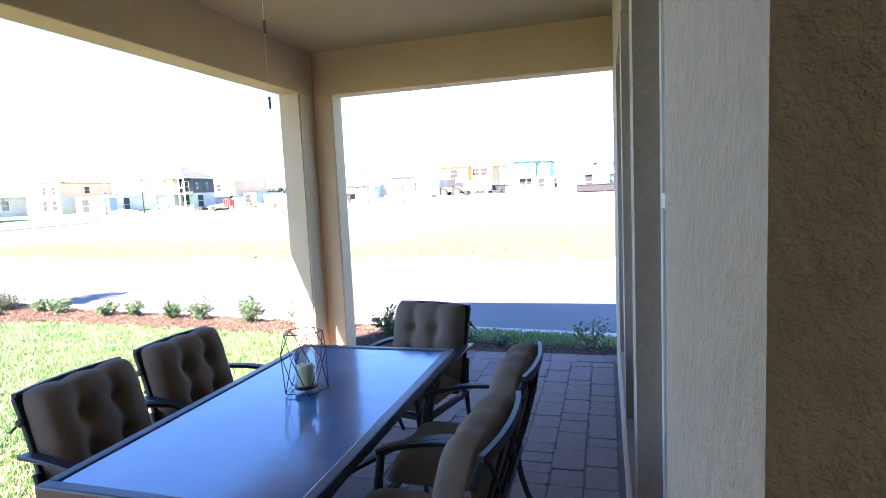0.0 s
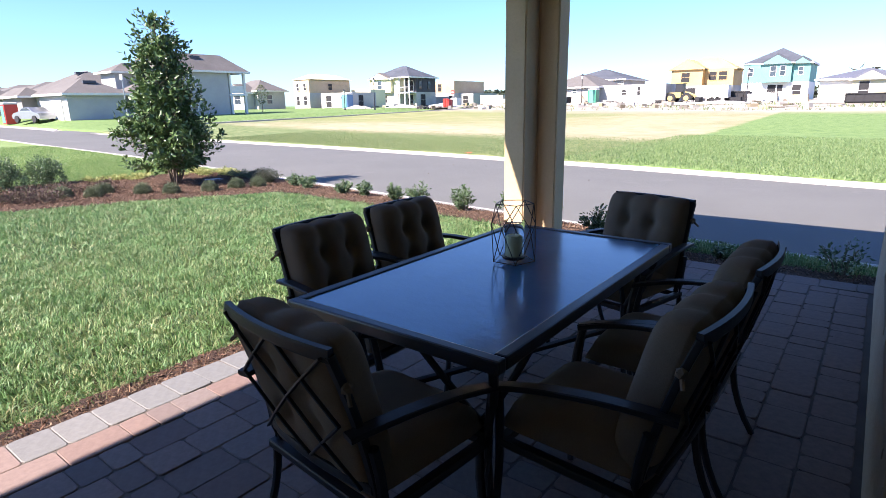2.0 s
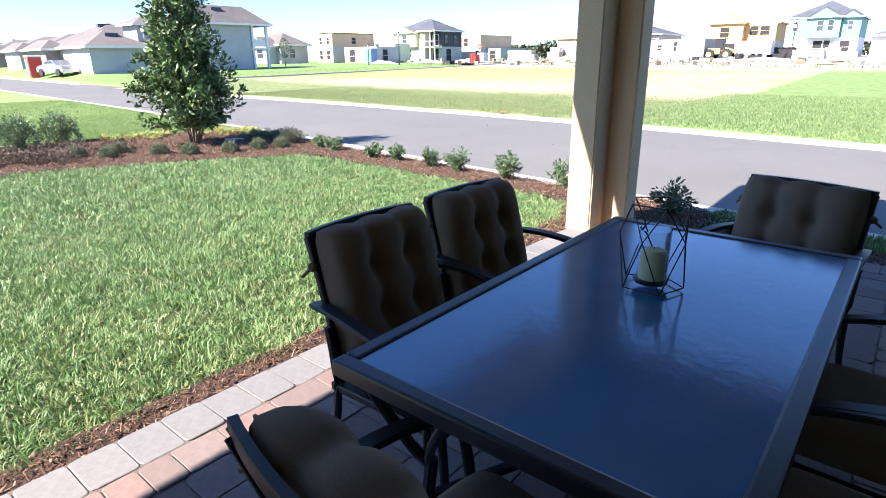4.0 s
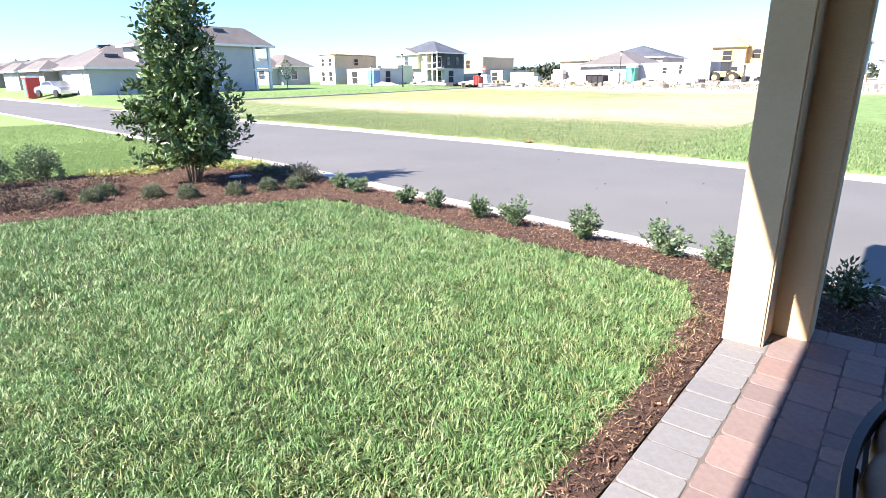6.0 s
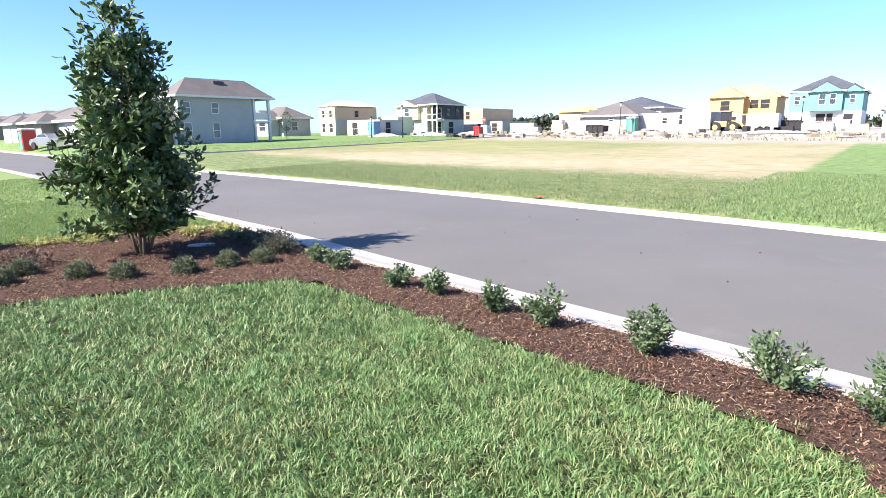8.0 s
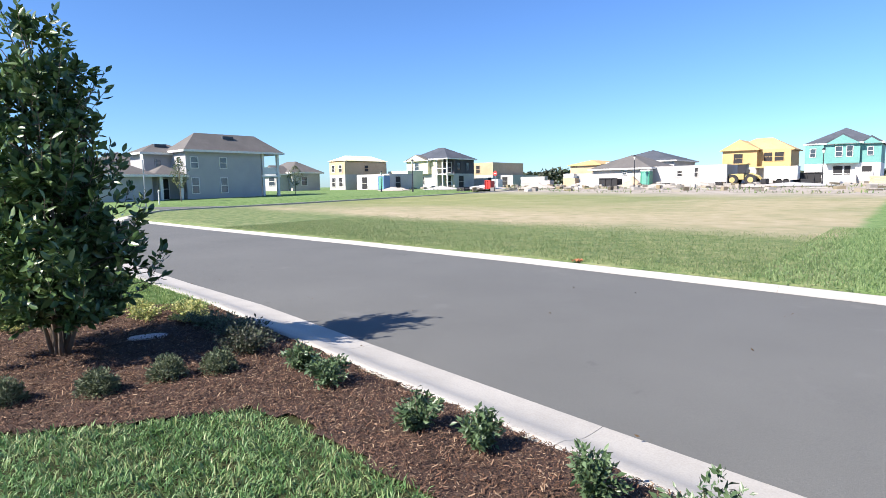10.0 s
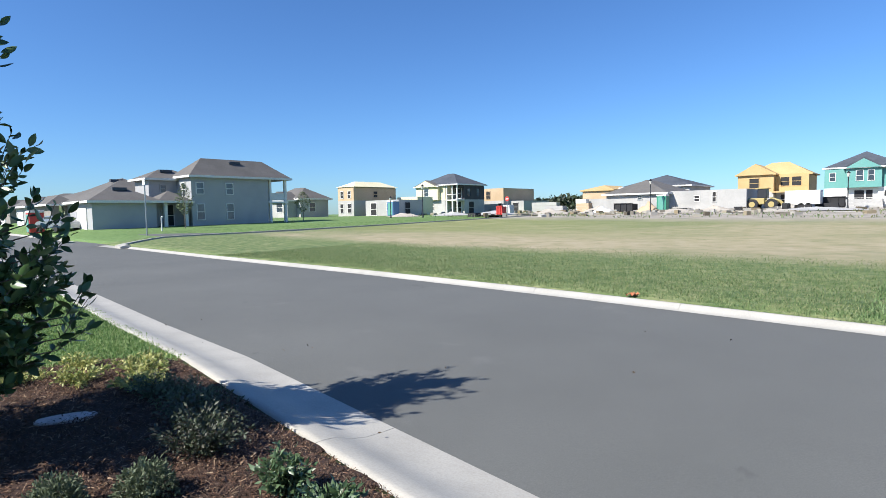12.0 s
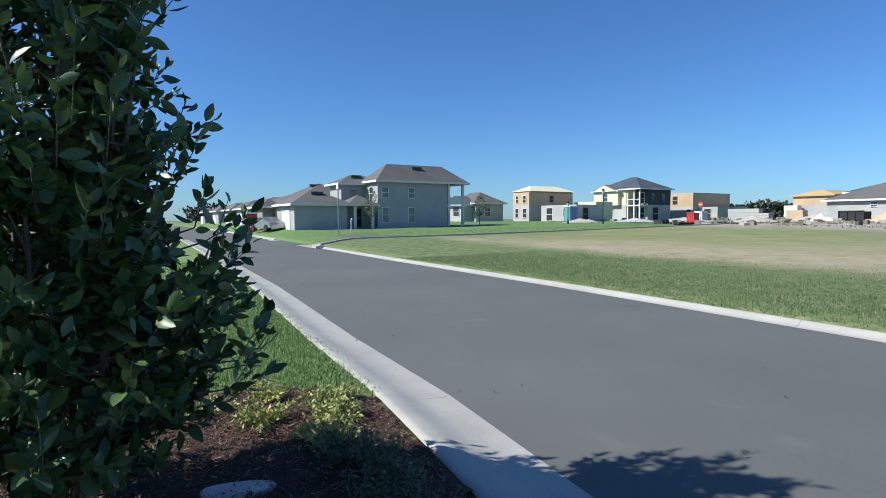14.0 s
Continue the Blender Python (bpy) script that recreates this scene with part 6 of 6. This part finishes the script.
heap(-39.5, 76.5, 1.8, 0.9, WHITE, "pale heap of white sand on the building plot", 1)
heap(-33.6, 77.0, 1.6, 1.5, SHEATH, "heap of yellow sand beside the dumpster", 2)
heap(-45.0, 72.0, 3.0, 0.7, DIRT, "low heap of sandy soil", 3)
heap(-61.0, 60.5, 2.5, 0.5, DIRT, "low heap of pale sand by block walls", 4)
for i, (x, y, w, h, m) in enumerate(((-47.5, 78.0, 3.0, 1.0, BLOCK), (-44.0, 80.0, 2.0, 1.3, SHEATH), (-53.0, 74.0, 1.2, 1.3, WHITE), (-50.3, 62.4, 1.3, 0.5, DARK), (-57.5, 92.0, 5.0, 1.8, BLOCK), (-52.0, 95.0, 2.0, 2.2, WHITE), (-30.0, 79.5, 1.2, 0.5, DARK), (-12.0, 85.0, 3.4, 1.1, BLOCK), (-24.3, 82.5, 0.9, 0.5, DARK), (-8.0, 84.6, 2.2, 0.9, SHEATH), (-9.6, 86.0, 1.6, 1.3, WHITE), (-15.0, 84.5, 1.4, 0.7, DARK))):
    z = land_z(x, y) - 0.08
    t = empty("material_stack", Matrix.Translation((x, y, z)), "stack of pale building materials on the bare plot", "stack", "stacks of building materials")
    n = 3
    for k in range(n):
        box_part("layer", (-w / 2 + 0.05 * (k % 2), w / 2 - 0.03 * k, -0.6, 0.6, h * k / n + 0.002 * k, h * (k + 1) / n - 0.01), m, t, "", 0.02)


LEAF_GREY = random_tint("pale_leaf", [(0.09, 0.12, 0.06), (0.14, 0.17, 0.09), (0.19, 0.21, 0.12)], 0.6, 0, 0.3, island=True, translucent=0.25)


def young_tree(x, y, h, r, label):
    r2 = np.random.default_rng(int(abs(x * 10)))
    z = land_z(x, y) - 0.03
    t = empty("young_tree", Matrix.Translation((x, y, z)), label, "tree")
    bm = bmesh.new()
    tube(bm, [(0, 0, 0), (0.02, 0, h * 0.4), (0, 0, h * 0.95)], 0.05, 6, 0.015)
    part("trunk", bm, BARK, t)
    n = 620
    a = r2.uniform(0, 6.283, n)
    zz = h * (0.32 + 0.68 * r2.uniform(0, 1, n))
    rr = r * np.sqrt(r2.uniform(0.05, 1, n)) * np.clip(np.sin((zz / h - 0.28) / 0.74 * math.pi), 0.1, 1)
    c = np.c_[rr * np.cos(a), rr * np.sin(a), zz]
    ob = new("crown", leaf_cloud(c, np.c_[np.cos(a), np.sin(a), np.full(n, 0.4)], 0.17, LEAF_GREY, "crown", 0.5))
    ob.parent = t


young_tree(-56.4, 28.2, 3.9, 0.75, "young slender street tree on the corner lot's lawn")
young_tree(-62.5, 45.0, 3.4, 0.9, "young round tree beside the corner house")


def street_sign(x, y):
    t = empty("street_sign", Matrix.Translation((x, y, land_z(x, y) - 0.08)), "grey steel street-name sign post at the corner", "sign")
    bm = bmesh.new()
    tube(bm, [(0, 0, 0), (0, 0, 3.9)], 0.045, 8)
    part("post", bm, SILVER, t)
    box_part("plate", (-0.22, 0.22, -0.07, -0.045, 3.55, 3.95), WHITE, t)


street_sign(-46.8, 21.2)
t = empty("vent_pipe", Matrix.Translation((-52.6, 24.6, land_z(-52.6, 24.6))), "white bent vent pipe standing in grass", "pipe")
bm = bmesh.new()
tube(bm, [(0, 0, 0), (0, 0, 1.0)] + [tuple(p) for p in curve((0, 0, 1.0), (0, 0, 1.25), (0.2, 0, 1.1), 5)], 0.05, 8)
part("pipe", bm, WHITE, t)


def site_debris():
    """Boards, blocks and scraps strewn over the plots."""
    r2 = random.Random(12)
    bm = bmesh.new()
    for k in range(330):
        x = r2.uniform(-70, 6)
        y = r2.uniform(60, 92) - 0.08 * x * 0.3
        if r2.random() < 0.5:
            x, y = r2.gauss(-36, 9), r2.gauss(76, 4)
        L, w, h = r2.choice(((2.4, 0.2, 0.05), (1.2, 0.8, 0.15), (0.5, 0.4, 0.4), (1.8, 0.1, 0.1), (0.8, 0.6, 0.3)))
        vs = box(bm, -L / 2, L / 2, -w / 2, w / 2, -0.1, h)
        bmesh.ops.transform(bm, matrix=pose(x, y, land_z(x, y) - 0.03, r2.uniform(-6, 6), r2.uniform(-8, 8), r2.uniform(0, 180)), verts=vs)
    m = random_tint("debris_mix", [(0.08, 0.07, 0.055), (0.26, 0.21, 0.13), (0.34, 0.33, 0.30), (0.16, 0.145, 0.12), (0.44, 0.42, 0.39)], 0.9, 0, island=True)
    tagged(part("building_debris", bm, m), "strewn boards, blocks and scraps on the building plots", "debris", kind="stuff")


site_debris()
blades("plot_weeds", None, 2.2, 0.32, 0.045, VERGE, "straggling weeds on the rough soil before the building plots", (-62, 8, 58, 76), field_z,
       lambda x, y: np.sin(x * 0.31 + 2 * np.sin(y * 0.4)) + np.sin(y * 0.9 + x * 0.13) + rng.normal(0, 0.5, len(x)) > 0.25, 0.8)
for i, (x, y, r, h) in enumerate(((-52.0, 69.0, 3.5, 0.6), (-30.0, 76.0, 4.0, 0.45), (-26.0, 79.0, 2.5, 0.7), (-16.0, 80.5, 5.0, 0.4), (-41.5, 79.0, 2.2, 0.9), (-20.0, 77.0, 4.0, 0.35), (-57.0, 66.0, 3.0, 0.5), (-4.0, 78.0, 3.0, 0.5))):
    heap(x, y, r, h, DIRT if i % 3 else BLOCK, "low heap of grey sandy spoil on the plot", 20 + i)


def woods(x0, y0, x1, y1, h, n, label, tall=0.0):
    """A far belt of trees: many clumps of leaves along a line."""
    r2 = np.random.default_rng(n)
    u = r2.uniform(0, 1, n)
    px, py = x0 + (x1 - x0) * u, y0 + (y1 - y0) * u
    crest = np.array([h * (0.65 + 0.45 * noise.noise(Vector((a * 0.06, b * 0.06, 1)))) + tall * max(0, noise.noise(Vector((a * 0.25, b * 0.25, 5)))) for a, b in zip(px, py)])
    z = 0.9 + crest * r2.uniform(0, 1, n) ** 0.7
    c = np.c_[px + r2.normal(0, 3, n), py + r2.normal(0, 3, n), z]
    d = r2.normal(0, 1, (n, 3))
    tagged(new("far_woods", leaf_cloud(c, d, 2.2, LEAF_DARK_SHADED, "far_woods", 0.8)), label, "woods", kind="stuff")


woods(-230, 300, -120, 330, 11, 5000, "dark belt of distant woodland beyond the building plots")
woods(-420, 60, -300, 180, 13, 4500, "dark belt of distant woodland down the street")
woods(-5, 235, 50, 245, 10, 1500, "tall distant trees behind the houses", 14.0)
woods(-120, 330, 120, 330, 6, 4000, "low dark belt of distant woodland on the skyline")
# litter on the street and verge
LEAFDRY = random_tint("dry_leaf", [(0.07, 0.05, 0.03), (0.14, 0.09, 0.05), (0.05, 0.045, 0.04)], 0.9, 0, island=True)
n = 26
lx = rng.uniform(-16, -4, n)
ly = np.interp(lx, NX, NY) + rng.uniform(-0.5, 5.5, n)
lz = np.where(ly < np.interp(lx, NX, NY), -0.215, ROAD_Z + 0.035)
tagged(new("fallen_leaves", leaf_cloud(np.c_[lx, ly, lz], np.c_[rng.normal(0, 1, n), rng.normal(0, 1, n), np.full(n, 0.35)], 0.045, LEAFDRY, "fallen_leaves", 0.5, 0.0)), "few dry brown leaves scattered on the asphalt", "leaves", kind="stuff")
bm = bmesh.new()
bmesh.ops.create_grid(bm, x_segments=6, y_segments=6, size=0.09)
for v in bm.verts:
    v.co.z = 0.05 + 0.06 * noise.noise(v.co * 25)
ob = part("plastic_scrap", bm, plain("orange_scrap", (0.46, 0.14, 0.06), 0.6))
ob.location = (-9.95, 15.22, -0.19)
tagged(ob, "scrap of orange plastic lying on the verge", "litter")


# ---- patio paving, piece by piece ----
def paver_mesh(name, w, l, mat):
    bm = bmesh.new()
    c = 0.0035
    q = random.Random(int(l * 1000 + w * 77))
    a = []
    for sx, sy in ((-1, -1), (1, -1), (1, 1), (-1, 1)):       # tumbled, rounded corners
        r = q.uniform(0.014, 0.03)
        p, s = (sx * w / 2, sy * (l / 2 - r)), (sx * (w / 2 - r), sy * l / 2)
        o = (sx * (w / 2 - r * 0.28), sy * (l / 2 - r * 0.28))
        a += [p, o, s] if sx * sy > 0 else [s, o, p]
    n = len(a)
    low = [bm.verts.new((x, y, -0.04)) for x, y in a]
    hi = [bm.verts.new((x, y, -c * q.uniform(0.7, 1.4))) for x, y in a]
    top = [bm.verts.new((x - math.copysign(c, x), y - math.copysign(c, y), q.uniform(-0.001, 0))) for x, y in a]
    for i in range(n):
        k = (i + 1) % n
        bm.faces.new((low[i], low[k], hi[k], hi[i]))
        bm.faces.new((hi[i], hi[k], top[k], top[i]))
    bm.faces.new(top)
    return to_mesh(name, bm, mat)


def paving():
    fl = empty("floor", Matrix.Identity(4), "patio floor of clay-toned concrete pavers with grey border", "floor")
    fl["kind"] = "structure"
    box_part("joint_bed", (-2.185, 1.74, -6.0, 5.165, -0.075, -0.007), SAND, fl)
    r2 = random.Random(5)
    g = 0.003
    rest_v, rest_f = [], []
    border = paver_mesh("border_paver", 0.235 - g, 0.175 - g, PAVER_GREY)
    kinds = [(l, paver_mesh("paver", 0.185 - g - e, l - g, PAVER)) for l in (0.125, 0.13, 0.185, 0.19, 0.25, 0.26) for e in (0.0, 0.004)]
    front = paver_mesh("border_paver", 0.245 - g, 0.225 - g, PAVER)
    made = 0

    def lay(me, x, y, w, l):
        nonlocal made
        z = r2.uniform(-0.005, 0.002)
        x += r2.uniform(-0.002, 0.002)
        if y > 0.45 and made < 300:
            ob = new("paver", me)
            ob.parent = fl
            ob.location = (x, y, z)
            ob.rotation_euler = (r2.uniform(-0.011, 0.011), r2.uniform(-0.011, 0.011), r2.uniform(-0.012, 0.012) + (math.pi if r2.random() < 0.5 else 0))
            made += 1
        else:
            o = len(rest_v)
            for v in me.vertices:
                rest_v.append((x + v.co.x, y + v.co.y, z + v.co.z))
            for p in me.polygons:
                rest_f.append([o + i for i in p.vertices])
    y = 4.93 - 0.0875
    while y > -3:
        lay(border, -2.185 + 0.1175, y, 0.235, 0.175)
        y -= 0.175
    x = -2.185 + 0.1225
    while x < WALL_X + 0.1:
        lay(front, x, 4.93 + 0.1175, 0.245, 0.225)
        x += 0.245
    x = -1.945 + 0.0925
    while x < 1.7:
        y = 4.925 - r2.uniform(0, 0.1)
        top = 4.925
        if x > WALL_X + 0.05:
            top = 0.20
        y = top
        while y > -4:
            l, me = r2.choice(kinds)
            lay(me, x, y - l / 2, 0.185, l)
            y -= l
        x += 0.185
    me = bpy.data.meshes.new("paver_rest")
    me.from_pydata(rest_v, [], rest_f)
    me.materials.append(PAVER)
    ob = new("more_pavers", me)
    ob.parent = fl
    ob["kind"] = "stuff"


paving()
